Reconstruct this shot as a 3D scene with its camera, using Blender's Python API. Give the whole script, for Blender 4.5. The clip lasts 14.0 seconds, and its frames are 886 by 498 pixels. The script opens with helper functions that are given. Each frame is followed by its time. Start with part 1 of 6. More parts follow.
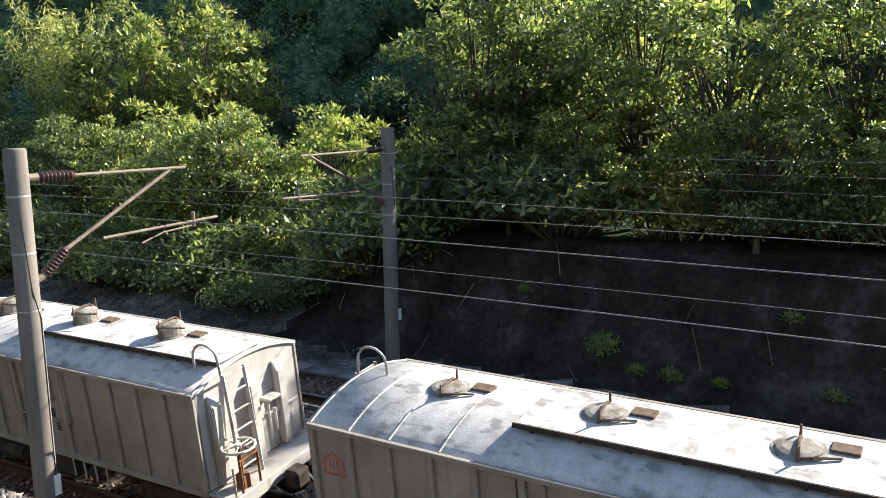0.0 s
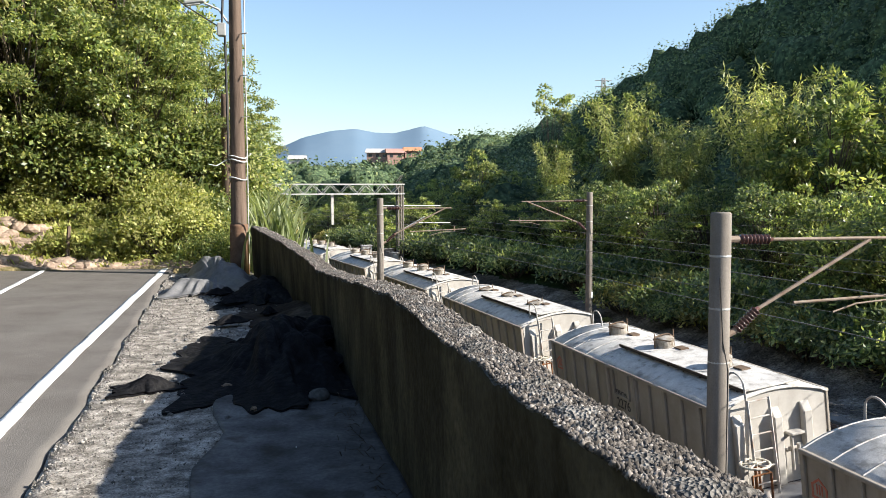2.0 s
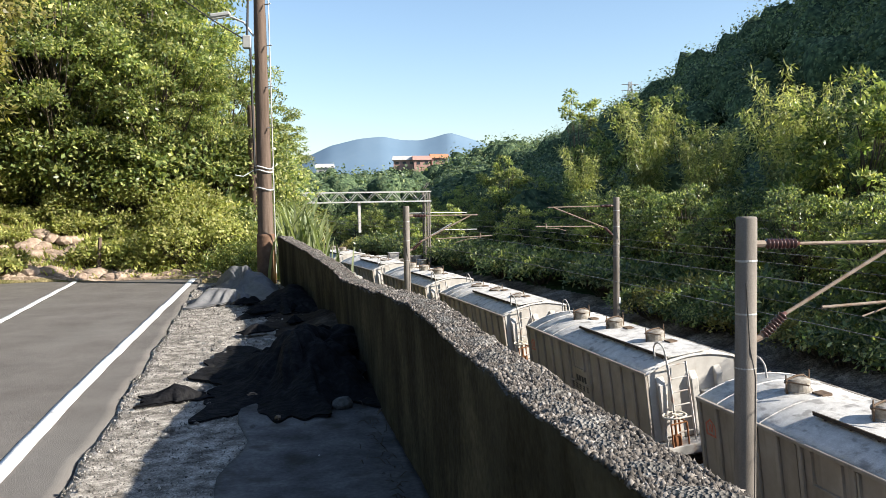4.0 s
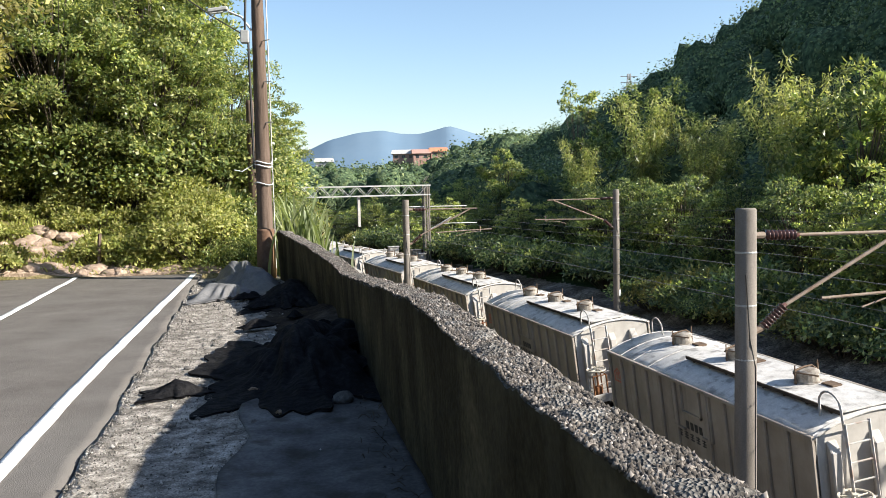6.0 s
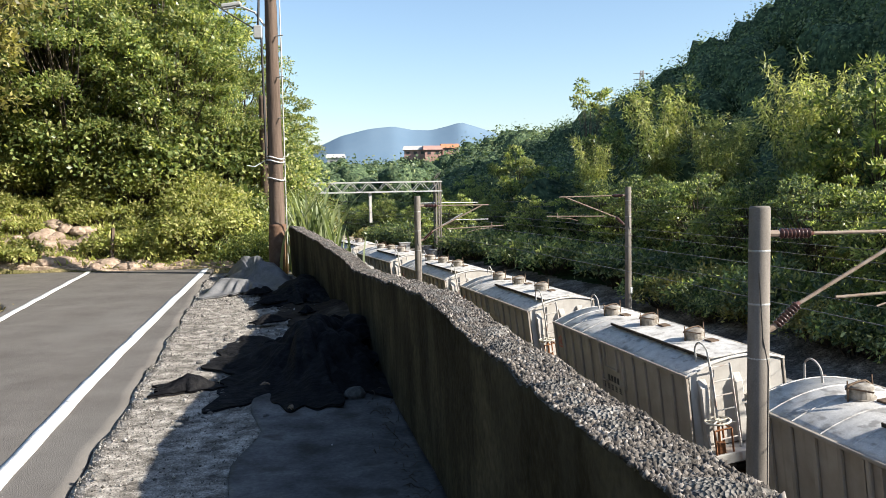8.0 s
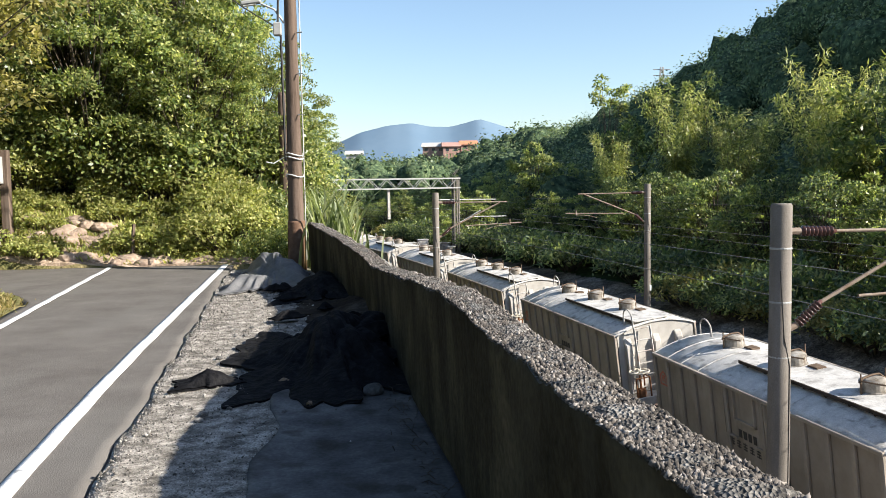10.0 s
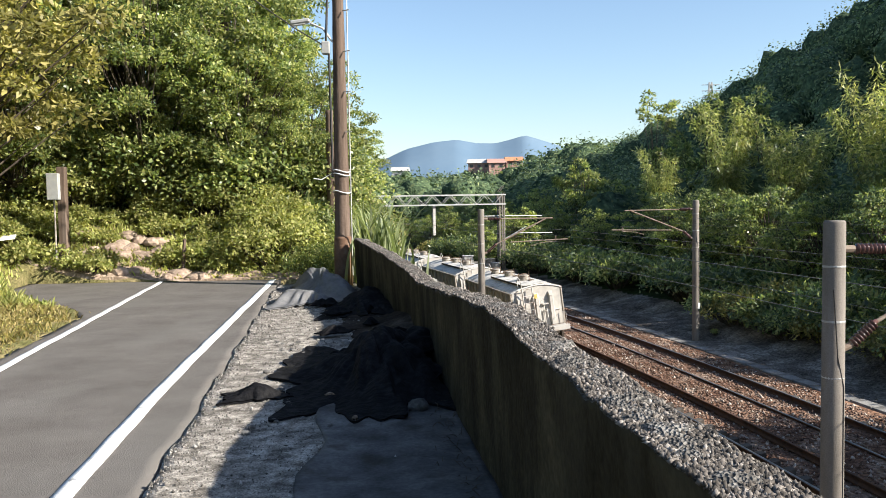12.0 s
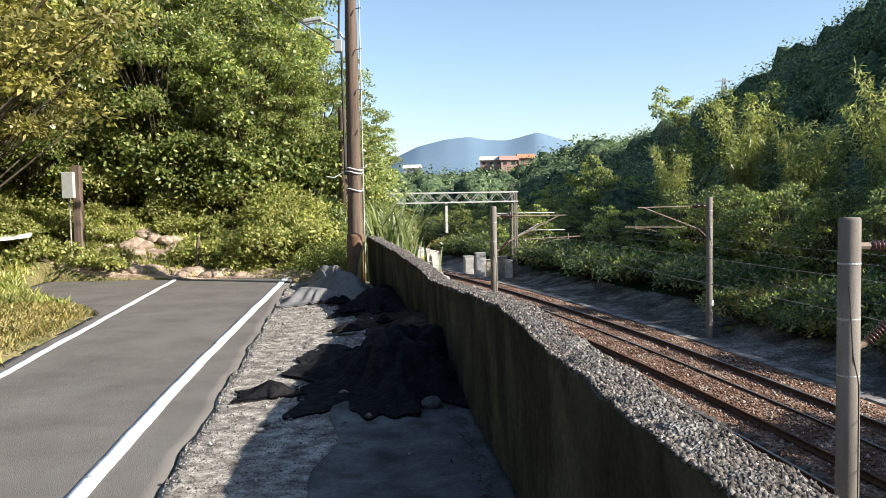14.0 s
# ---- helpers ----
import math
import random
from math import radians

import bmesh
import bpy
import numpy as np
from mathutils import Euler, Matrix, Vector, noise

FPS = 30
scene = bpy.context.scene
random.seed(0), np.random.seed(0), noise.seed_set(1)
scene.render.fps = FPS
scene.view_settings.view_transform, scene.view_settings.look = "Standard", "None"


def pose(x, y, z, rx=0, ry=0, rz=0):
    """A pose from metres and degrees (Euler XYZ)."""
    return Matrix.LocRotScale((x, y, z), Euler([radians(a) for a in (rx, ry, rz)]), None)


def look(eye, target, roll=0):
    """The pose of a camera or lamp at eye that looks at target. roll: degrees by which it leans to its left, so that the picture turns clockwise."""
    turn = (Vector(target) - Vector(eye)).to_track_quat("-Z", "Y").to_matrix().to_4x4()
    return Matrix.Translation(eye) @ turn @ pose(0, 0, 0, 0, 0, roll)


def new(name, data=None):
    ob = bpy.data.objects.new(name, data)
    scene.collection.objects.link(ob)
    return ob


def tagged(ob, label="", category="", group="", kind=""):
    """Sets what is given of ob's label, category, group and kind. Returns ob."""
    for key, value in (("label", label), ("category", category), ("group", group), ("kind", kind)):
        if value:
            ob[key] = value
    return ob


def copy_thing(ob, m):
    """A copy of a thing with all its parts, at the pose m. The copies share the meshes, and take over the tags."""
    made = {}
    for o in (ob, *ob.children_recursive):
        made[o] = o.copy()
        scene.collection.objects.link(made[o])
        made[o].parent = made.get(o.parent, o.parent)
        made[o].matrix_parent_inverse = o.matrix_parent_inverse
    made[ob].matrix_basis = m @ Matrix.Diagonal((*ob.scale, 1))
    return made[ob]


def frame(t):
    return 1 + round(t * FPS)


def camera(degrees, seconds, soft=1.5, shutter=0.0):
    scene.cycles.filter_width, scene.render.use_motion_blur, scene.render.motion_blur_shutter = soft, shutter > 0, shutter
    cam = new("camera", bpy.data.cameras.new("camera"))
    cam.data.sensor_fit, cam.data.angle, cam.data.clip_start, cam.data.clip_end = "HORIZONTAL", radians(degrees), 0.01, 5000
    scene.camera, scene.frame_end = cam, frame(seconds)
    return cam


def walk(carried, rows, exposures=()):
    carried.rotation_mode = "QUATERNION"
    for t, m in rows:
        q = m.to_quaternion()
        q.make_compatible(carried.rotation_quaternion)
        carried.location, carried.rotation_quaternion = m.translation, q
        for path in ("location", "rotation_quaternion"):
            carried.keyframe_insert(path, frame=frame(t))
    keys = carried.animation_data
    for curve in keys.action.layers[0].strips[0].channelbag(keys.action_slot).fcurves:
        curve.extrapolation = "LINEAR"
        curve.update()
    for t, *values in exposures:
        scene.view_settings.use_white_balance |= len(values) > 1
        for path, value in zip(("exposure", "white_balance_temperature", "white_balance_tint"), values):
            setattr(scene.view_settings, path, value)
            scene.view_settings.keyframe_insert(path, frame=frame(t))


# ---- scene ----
cam = camera(55.8, 14.0, soft=0.5, shutter=0.0)
walk(cam, [
    (0.0, pose(0.233, 0.222, 1.673, 80.93, 0.80, -52.69)),
    (0.5, pose(0.222, 0.152, 1.678, 81.66, 0.24, -37.12)),
    (1.0, pose(0.147, 0.121, 1.651, 81.13, 0.37, -24.70)),
    (1.5, pose(0.040, 0.034, 1.662, 83.01, 0.92, -14.99)),
    (2.0, pose(0.006, 0.014, 1.646, 86.02, 0.19, -7.83)),
    (2.5, pose(0.055, 0.002, 1.662, 85.85, 0.15, -8.26)),
    (3.0, pose(0.053, -0.023, 1.667, 86.51, 0.60, -6.54)),
    (5.5, pose(0.062, -0.047, 1.670, 86.29, 1.03, -5.79)),
    (6.0, pose(0.059, -0.044, 1.670, 86.04, 1.33, -6.01)),
    (6.5, pose(0.052, -0.035, 1.668, 85.93, 1.13, -5.60)),
    (7.0, pose(0.055, -0.033, 1.666, 86.11, 1.28, -5.24)),
    (7.5, pose(0.052, -0.036, 1.669, 85.97, 1.06, -5.38)),
    (10.0, pose(0.044, -0.024, 1.669, 85.61, 0.96, -3.99)),
    (10.5, pose(0.045, -0.029, 1.671, 85.72, 0.85, -3.77)),
    (11.0, pose(0.042, -0.018, 1.665, 85.61, 1.00, -3.12)),
    (11.5, pose(0.042, -0.022, 1.668, 86.18, 1.11, -1.74)),
    (12.0, pose(0.041, -0.044, 1.669, 86.77, 0.91, -0.89)),
    (12.5, pose(0.039, -0.043, 1.668, 86.40, 1.28, -0.60)),
    (13.0, pose(0.040, -0.045, 1.670, 86.57, 1.03, -1.06)),
    (13.5, pose(0.037, -0.050, 1.671, 86.60, 0.87, -0.46)),
    (14.0, pose(0.034, -0.053, 1.676, 86.60, 1.04, -0.06)),
], exposures=[(0.0, 1.14), (0.9, 1.14), (1.3, 1.02), (2.0, 0.88), (14.0, 0.82)])

# ---- light ----
SUN_AZ, SUN_EL = 111.0, 29.5
world = bpy.data.worlds.new("world")
scene.world = world
world.use_nodes = True
wn, wl = world.node_tree.nodes, world.node_tree.links
sky = wn.new("ShaderNodeTexSky")
sky.sky_type = "NISHITA"
sky.sun_disc = False
sky.sun_elevation, sky.sun_rotation = radians(SUN_EL), radians(SUN_AZ)
sky.air_density, sky.dust_density, sky.ozone_density = 1.0, 0.7, 2.2
wl.new(sky.outputs[0], wn["Background"].inputs[0])
wn["Background"].inputs[1].default_value = 0.118
sun = new("sun", bpy.data.lights.new("sun", "SUN"))
sun.data.energy, sun.data.angle, sun.data.color = 7.0, radians(0.55), (1.0, 0.94, 0.85)
_d = Vector((math.sin(radians(SUN_AZ)) * math.cos(radians(SUN_EL)), math.cos(radians(SUN_AZ)) * math.cos(radians(SUN_EL)), math.sin(radians(SUN_EL))))
sun.matrix_world = look(_d * 50, (0, 0, 0))


# ---- materials ----
def shader(name, stops, scale=4.0, detail=6.0, rough=0.85, metal=0.0, bump=0.3, bump_scale=30.0, stretch=(1, 1, 1),
           fine=None, stain=None, per_object=0.0, voronoi=False, bump_dist=0.01):
    """Noise-driven surface: stops are (position, colour); fine multiplies a small grain; stain lays streaks over it."""
    m = bpy.data.materials.new(name)
    m.use_nodes = True
    n, l = m.node_tree.nodes, m.node_tree.links
    b = n["Principled BSDF"]
    co = n.new("ShaderNodeTexCoord")
    mp = n.new("ShaderNodeMapping")
    mp.inputs["Scale"].default_value = stretch
    l.new(co.outputs["Object"], mp.inputs[0])
    tx = n.new("ShaderNodeTexNoise")
    tx.inputs["Scale"].default_value, tx.inputs["Detail"].default_value, tx.inputs["Roughness"].default_value = scale, detail, 0.65
    l.new(mp.outputs[0], tx.inputs["Vector"])
    rp = n.new("ShaderNodeValToRGB")
    while len(rp.color_ramp.elements) < len(stops):
        rp.color_ramp.elements.new(0.5)
    for e, (p, c) in zip(rp.color_ramp.elements, stops):
        e.position, e.color = p, (*c, 1)
    l.new(tx.outputs[0], rp.inputs[0])
    col = rp.outputs[0]

    def mix(kind, fac, a, bb):
        q = n.new("ShaderNodeMix")
        q.data_type, q.blend_type = "RGBA", kind
        if isinstance(fac, float):
            q.inputs[0].default_value = fac
        else:
            l.new(fac, q.inputs[0])
        l.new(a, q.inputs[6])
        if isinstance(bb, tuple):
            q.inputs[7].default_value = (*bb, 1)
        else:
            l.new(bb, q.inputs[7])
        return q.outputs[2]

    if voronoi:
        t2 = n.new("ShaderNodeTexVoronoi")
        t2.inputs["Scale"].default_value = bump_scale
        l.new(co.outputs["Object"], t2.inputs["Vector"])
        hgt = t2.outputs["Distance"]
        sep = n.new("ShaderNodeSeparateColor")
        l.new(t2.outputs["Color"], sep.inputs[0])
        mr = n.new("ShaderNodeMapRange")
        mr.inputs[3].default_value, mr.inputs[4].default_value = 0.35, 1.6
        l.new(sep.outputs[0], mr.inputs[0])
        cc = n.new("ShaderNodeCombineColor")
        for k in range(3):
            l.new(mr.outputs[0], cc.inputs[k])
        col = mix("MULTIPLY", 0.8, col, cc.outputs[0])
    else:
        t2 = n.new("ShaderNodeTexNoise")
        t2.inputs["Scale"].default_value, t2.inputs["Detail"].default_value = bump_scale, 5
        l.new(co.outputs["Object"], t2.inputs["Vector"])
        hgt = t2.outputs[0]
    if fine:
        mr = n.new("ShaderNodeMapRange")
        mr.inputs[1].default_value, mr.inputs[2].default_value = 0.3, 0.7
        mr.inputs[3].default_value, mr.inputs[4].default_value = fine
        l.new(hgt, mr.inputs[0])
        cc = n.new("ShaderNodeCombineColor")
        for k in range(3):
            l.new(mr.outputs[0], cc.inputs[k])
        col = mix("MULTIPLY", 1.0, col, cc.outputs[0])
    if stain:
        sc, sx, lo, hi, colour, strength = stain
        m2 = n.new("ShaderNodeMapping")
        m2.inputs["Scale"].default_value = sx
        l.new(co.outputs["Object"], m2.inputs[0])
        t3 = n.new("ShaderNodeTexNoise")
        t3.inputs["Scale"].default_value, t3.inputs["Detail"].default_value = sc, 4
        l.new(m2.outputs[0], t3.inputs["Vector"])
        mr = n.new("ShaderNodeMapRange")
        mr.inputs[1].default_value, mr.inputs[2].default_value, mr.inputs[4].default_value = lo, hi, strength
        l.new(t3.outputs[0], mr.inputs[0])
        col = mix("MIX", mr.outputs[0], col, colour)
    if per_object:
        oi = n.new("ShaderNodeObjectInfo")
        mr = n.new("ShaderNodeMapRange")
        mr.inputs[3].default_value, mr.inputs[4].default_value = 1 - per_object, 1 + per_object
        l.new(oi.outputs["Random"], mr.inputs[0])
        cc = n.new("ShaderNodeCombineColor")
        for k in range(3):
            l.new(mr.outputs[0], cc.inputs[k])
        col = mix("MULTIPLY", 1.0, col, cc.outputs[0])
    l.new(col, b.inputs["Base Color"])
    b.inputs["Roughness"].default_value, b.inputs["Metallic"].default_value = rough, metal
    b.inputs["Specular IOR Level"].default_value = 0.08 if rough >= 0.85 else 0.35
    if bump:
        bp = n.new("ShaderNodeBump")
        bp.inputs["Strength"].default_value, bp.inputs["Distance"].default_value = bump, bump_dist
        l.new(hgt, bp.inputs["Height"])
        l.new(bp.outputs[0], b.inputs["Normal"])
    return m


def leaf_shader(name, a, b, c, gloss=0.5, through_light=0.5, patch=0.45, patch_lo=0.5, patch_hi=1.45):
    """Leaves: three colours chosen leaf by leaf, part of the light passes through."""
    m = bpy.data.materials.new(name)
    m.use_nodes = True
    n, l = m.node_tree.nodes, m.node_tree.links
    bs = n["Principled BSDF"]
    g = n.new("ShaderNodeNewGeometry")
    rp = n.new("ShaderNodeValToRGB")
    rp.color_ramp.elements.new(0.5)
    for e, (p, col) in zip(rp.color_ramp.elements, ((0.0, a), (0.55, b), (1.0, c))):
        e.position, e.color = p, (*col, 1)
    l.new(g.outputs["Random Per Island"], rp.inputs[0])
    co = n.new("ShaderNodeTexCoord")
    tx = n.new("ShaderNodeTexNoise")
    tx.inputs["Scale"].default_value, tx.inputs["Detail"].default_value = patch, 3
    l.new(co.outputs["Object"], tx.inputs["Vector"])
    mr = n.new("ShaderNodeMapRange")
    mr.inputs[1].default_value, mr.inputs[2].default_value, mr.inputs[3].default_value, mr.inputs[4].default_value = 0.3, 0.7, patch_lo, patch_hi
    l.new(tx.outputs[0], mr.inputs[0])
    cc = n.new("ShaderNodeCombineColor")
    for k in range(3):
        l.new(mr.outputs[0], cc.inputs[k])
    q = n.new("ShaderNodeMix")
    q.data_type, q.blend_type = "RGBA", "MULTIPLY"
    q.inputs[0].default_value = 1.0
    l.new(rp.outputs[0], q.inputs[6])
    l.new(cc.outputs[0], q.inputs[7])
    l.new(q.outputs[2], bs.inputs["Base Color"])
    bs.inputs["Roughness"].default_value = 0.36
    bs.inputs["Specular IOR Level"].default_value = gloss
    tr = n.new("ShaderNodeBsdfTranslucent")
    warm = n.new("ShaderNodeMix")
    warm.data_type, warm.blend_type = "RGBA", "MULTIPLY"
    warm.inputs[0].default_value, warm.inputs[7].default_value = 1.0, (1.45, 1.5, 0.8, 1)
    l.new(q.outputs[2], warm.inputs[6])
    l.new(warm.outputs[2], tr.inputs[0])
    mx = n.new("ShaderNodeMixShader")
    mx.inputs[0].default_value = through_light
    l.new(bs.outputs[0], mx.inputs[1])
    l.new(tr.outputs[0], mx.inputs[2])
    l.new(mx.outputs[0], n["Material Output"].inputs[0])
    return m


ASPHALT = shader("asphalt", [(0.3, (0.098, 0.089, 0.08)), (0.7, (0.15, 0.138, 0.126))], 1.2, 8, 0.9, bump=0.5, bump_scale=120, fine=(0.75, 1.25), stain=(0.5, (2.5, 0.6, 1), 0.5, 0.75, (0.15, 0.142, 0.13), 0.55))
SHOULDER = shader("old_concrete", [(0.35, (0.085, 0.076, 0.065)), (0.48, (0.215, 0.195, 0.168)), (0.63, (0.43, 0.395, 0.345))], 6.5, 10, 0.92, bump=0.9, bump_scale=70, fine=(0.5, 1.45), stain=(1.1, (1, 1, 1), 0.52, 0.72, (0.105, 0.098, 0.086), 0.6))
# Darker concrete that paints the wall's shadow into the shoulder's colour.
SHADE_CONCRETE = shader("shade_dark_concrete", [(0.32, (0.055, 0.053, 0.051)), (0.5, (0.105, 0.101, 0.098)), (0.7, (0.19, 0.182, 0.173))], 2.2, 9, 0.9, bump=0.35, bump_scale=40, fine=(0.8, 1.15), stain=(3.5, (1, 1, 1), 0.55, 0.68, (0.05, 0.043, 0.035), 0.7))
LINE_PAINT = shader("road_line_paint", [(0.3, (0.62, 0.62, 0.6)), (0.6, (0.8, 0.8, 0.78))], 5, 8, 0.7, bump=0.4, bump_scale=90, stain=(9, (1, 1, 1), 0.62, 0.72, (0.2, 0.2, 0.2), 0.8))
# Stained concrete; the colour also deepens the shade on the road face.
WALL = shader("stained_shaded_concrete", [(0.3, (0.013, 0.011, 0.007)), (0.5, (0.04, 0.033, 0.019)), (0.72, (0.11, 0.092, 0.056))], 1.6, 9, 0.95, bump=0.8, bump_scale=26, fine=(0.7, 1.25), stretch=(1, 1, 0.6),
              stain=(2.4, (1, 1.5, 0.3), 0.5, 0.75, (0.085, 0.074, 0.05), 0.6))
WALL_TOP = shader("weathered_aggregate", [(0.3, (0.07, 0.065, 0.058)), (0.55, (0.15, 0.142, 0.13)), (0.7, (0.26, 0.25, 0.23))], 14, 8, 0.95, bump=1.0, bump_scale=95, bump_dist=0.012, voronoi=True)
BALLAST = shader("rusty_ballast", [(0.35, (0.075, 0.037, 0.023)), (0.5, (0.15, 0.086, 0.058)), (0.68, (0.25, 0.19, 0.148))], 0.9, 8, 0.95, bump=1.0, bump_scale=13, bump_dist=0.06, voronoi=True)
GRAVEL = shader("dusty_trackside_gravel", [(0.36, (0.06, 0.053, 0.045)), (0.5, (0.13, 0.118, 0.102)), (0.66, (0.29, 0.27, 0.24))], 0.8, 9, 0.95, bump=1.0, bump_scale=15, bump_dist=0.05, voronoi=True)
SOIL = shader("bank_soil", [(0.35, (0.018, 0.014, 0.011)), (0.55, (0.042, 0.033, 0.026)), (0.74, (0.11, 0.092, 0.075))], 0.9, 10, 1.0, bump=1.0, bump_scale=7, bump_dist=0.1, fine=(0.7, 1.3))
UNDERGROWTH = shader("undergrowth", [(0.3, (0.018, 0.028, 0.01)), (0.55, (0.035, 0.055, 0.018)), (0.75, (0.08, 0.085, 0.035))], 0.6, 10, 1.0, bump=1.0, bump_scale=4, bump_dist=0.2, fine=(0.6, 1.4))
GRASS_DIRT = shader("grassy_verge", [(0.35, (0.075, 0.08, 0.028)), (0.5, (0.16, 0.14, 0.062)), (0.68, (0.3, 0.235, 0.13))], 1.3, 10, 1.0, bump=1.0, bump_scale=18, bump_dist=0.06, fine=(0.6, 1.4))
RAIL_SIDE = shader("rusty_rail_steel", [(0.3, (0.05, 0.028, 0.018)), (0.7, (0.12, 0.06, 0.035))], 6, 6, 0.8, metal=0.3, bump=0.3, bump_scale=60)
RAIL_TOP = shader("worn_rail_head", [(0.3, (0.16, 0.14, 0.13)), (0.7, (0.3, 0.28, 0.26))], 8, 4, 0.45, metal=0.8, bump=0.1, bump_scale=60)
SLEEPER = shader("dark_sleeper", [(0.3, (0.06, 0.05, 0.042)), (0.7, (0.13, 0.115, 0.1))], 7, 7, 0.95, bump=0.6, bump_scale=40, per_object=0.25)
TROUGH = shader("dull_trough_concrete", [(0.3, (0.1, 0.095, 0.088)), (0.6, (0.22, 0.212, 0.2))], 1.6, 9, 0.95, bump=0.6, bump_scale=40, fine=(0.7, 1.2), per_object=0.3)
KERB = shader("pale_trough_concrete", [(0.3, (0.3, 0.29, 0.27)), (0.7, (0.5, 0.48, 0.45))], 3, 8, 0.92, bump=0.5, bump_scale=50, fine=(0.8, 1.15), per_object=0.15)
WAGON = shader("wagon_grey_paint", [(0.3, (0.24, 0.205, 0.165)), (0.55, (0.33, 0.29, 0.24)), (0.75, (0.4, 0.362, 0.31))], 1.1, 8, 0.75, bump=0.15, bump_scale=40, stain=(2.2, (1, 2.2, 0.25), 0.55, 0.8, (0.12, 0.098, 0.075), 0.7), per_object=0.08)
ROOF = shader("cement_dusted_roof", [(0.32, (0.33, 0.315, 0.29)), (0.44, (0.5, 0.482, 0.452)), (0.68, (0.66, 0.642, 0.605))], 3.6, 10, 0.85, bump=0.35, bump_scale=45, fine=(0.85, 1.1), stain=(5.0, (1, 0.6, 1), 0.56, 0.66, (0.22, 0.21, 0.195), 0.7))
WAGON_END = shader("wagon_end_paint", [(0.3, (0.33, 0.305, 0.27)), (0.6, (0.46, 0.435, 0.395))], 1.7, 8, 0.75, bump=0.15, bump_scale=40, stain=(3.2, (2, 1, 0.3), 0.6, 0.8, (0.25, 0.19, 0.13), 0.55))
PLATFORM = shader("dusty_platform_steel", [(0.3, (0.36, 0.34, 0.31)), (0.7, (0.5, 0.48, 0.45))], 3, 8, 0.85, bump=0.3, bump_scale=50, stain=(3, (1, 1, 1), 0.55, 0.7, (0.2, 0.11, 0.06), 0.7))
UNDER = shader("grimy_underframe", [(0.3, (0.03, 0.026, 0.022)), (0.7, (0.085, 0.068, 0.055))], 4, 8, 0.9, bump=0.4, bump_scale=50)
RUST = shader("rusted_hatch_steel", [(0.3, (0.13, 0.105, 0.08)), (0.5, (0.27, 0.245, 0.21)), (0.7, (0.4, 0.38, 0.35))], 7, 8, 0.85, bump=0.4, bump_scale=50)
HATCH_IRON = shader("brown_clamp_iron", [(0.3, (0.09, 0.06, 0.042)), (0.7, (0.19, 0.14, 0.1))], 9, 7, 0.85, bump=0.3)
BRAKE_RUST = shader("orange_brown_rust", [(0.3, (0.13, 0.055, 0.026)), (0.7, (0.27, 0.13, 0.065))], 8, 7, 0.85, bump=0.3)
BRAKE_PAINT = shader("cream_handwheel_paint", [(0.3, (0.5, 0.45, 0.36)), (0.7, (0.66, 0.62, 0.52))], 9, 6, 0.7, bump=0.2)
LETTER = shader("black_lettering", [(0.3, (0.03, 0.03, 0.03)), (0.7, (0.07, 0.065, 0.06))], 14, 6, 0.8, bump=0.0)
RED_MARK = shader("faded_red_mark", [(0.3, (0.42, 0.09, 0.05)), (0.7, (0.5, 0.2, 0.14))], 14, 6, 0.8, bump=0.0)
LAMP_RED = shader("red_tail_disc", [(0.3, (0.6, 0.03, 0.02)), (0.7, (0.72, 0.06, 0.04))], 9, 4, 0.5, bump=0.0)
YELLOW = shader("yellow_tag_paint", [(0.3, (0.5, 0.36, 0.1)), (0.7, (0.6, 0.46, 0.16))], 9, 4, 0.6, bump=0.0)
POLE = shader("spun_concrete_pole", [(0.3, (0.13, 0.115, 0.098)), (0.6, (0.215, 0.193, 0.168))], 2, 9, 0.9, bump=0.3, bump_scale=60, fine=(0.85, 1.12), stretch=(1, 1, 0.25), stain=(4, (2, 2, 0.15), 0.58, 0.75, (0.15, 0.135, 0.12), 0.6))
WOOD = shader("weathered_pole_wood", [(0.3, (0.07, 0.05, 0.038)), (0.6, (0.15, 0.11, 0.085))], 5, 9, 0.9, bump=0.8, bump_scale=22, stretch=(3, 3, 0.2), stain=(3, (2, 2, 0.2), 0.55, 0.75, (0.2, 0.17, 0.15), 0.5))
GALV = shader("galvanised_steel", [(0.3, (0.3, 0.3, 0.29)), (0.7, (0.45, 0.45, 0.43))], 8, 6, 0.55, metal=0.5, bump=0.1)
ARM = shader("weathered_arm_tube", [(0.3, (0.15, 0.095, 0.06)), (0.6, (0.25, 0.205, 0.165))], 5, 8, 0.8, metal=0.2, bump=0.2)
RUST_SLEEVE = shader("rust_brown_sleeve", [(0.3, (0.09, 0.05, 0.033)), (0.6, (0.17, 0.105, 0.07)), (0.75, (0.26, 0.2, 0.155))], 5, 8, 0.9, bump=0.5, bump_scale=40)
INSULATOR = shader("brown_porcelain", [(0.3, (0.05, 0.026, 0.022)), (0.7, (0.085, 0.042, 0.036))], 6, 4, 0.25, bump=0.0)
WIRE = shader("weathered_wire", [(0.3, (0.13, 0.125, 0.118)), (0.7, (0.22, 0.21, 0.2))], 3, 4, 0.6, metal=0.2, bump=0.0)
CABLE = shader("black_cable", [(0.3, (0.012, 0.012, 0.012)), (0.7, (0.03, 0.03, 0.03))], 6, 4, 0.6, bump=0.0)
WHITE_TAPE = shader("white_strip", [(0.3, (0.6, 0.6, 0.57)), (0.7, (0.78, 0.78, 0.75))], 6, 4, 0.6, bump=0.1)
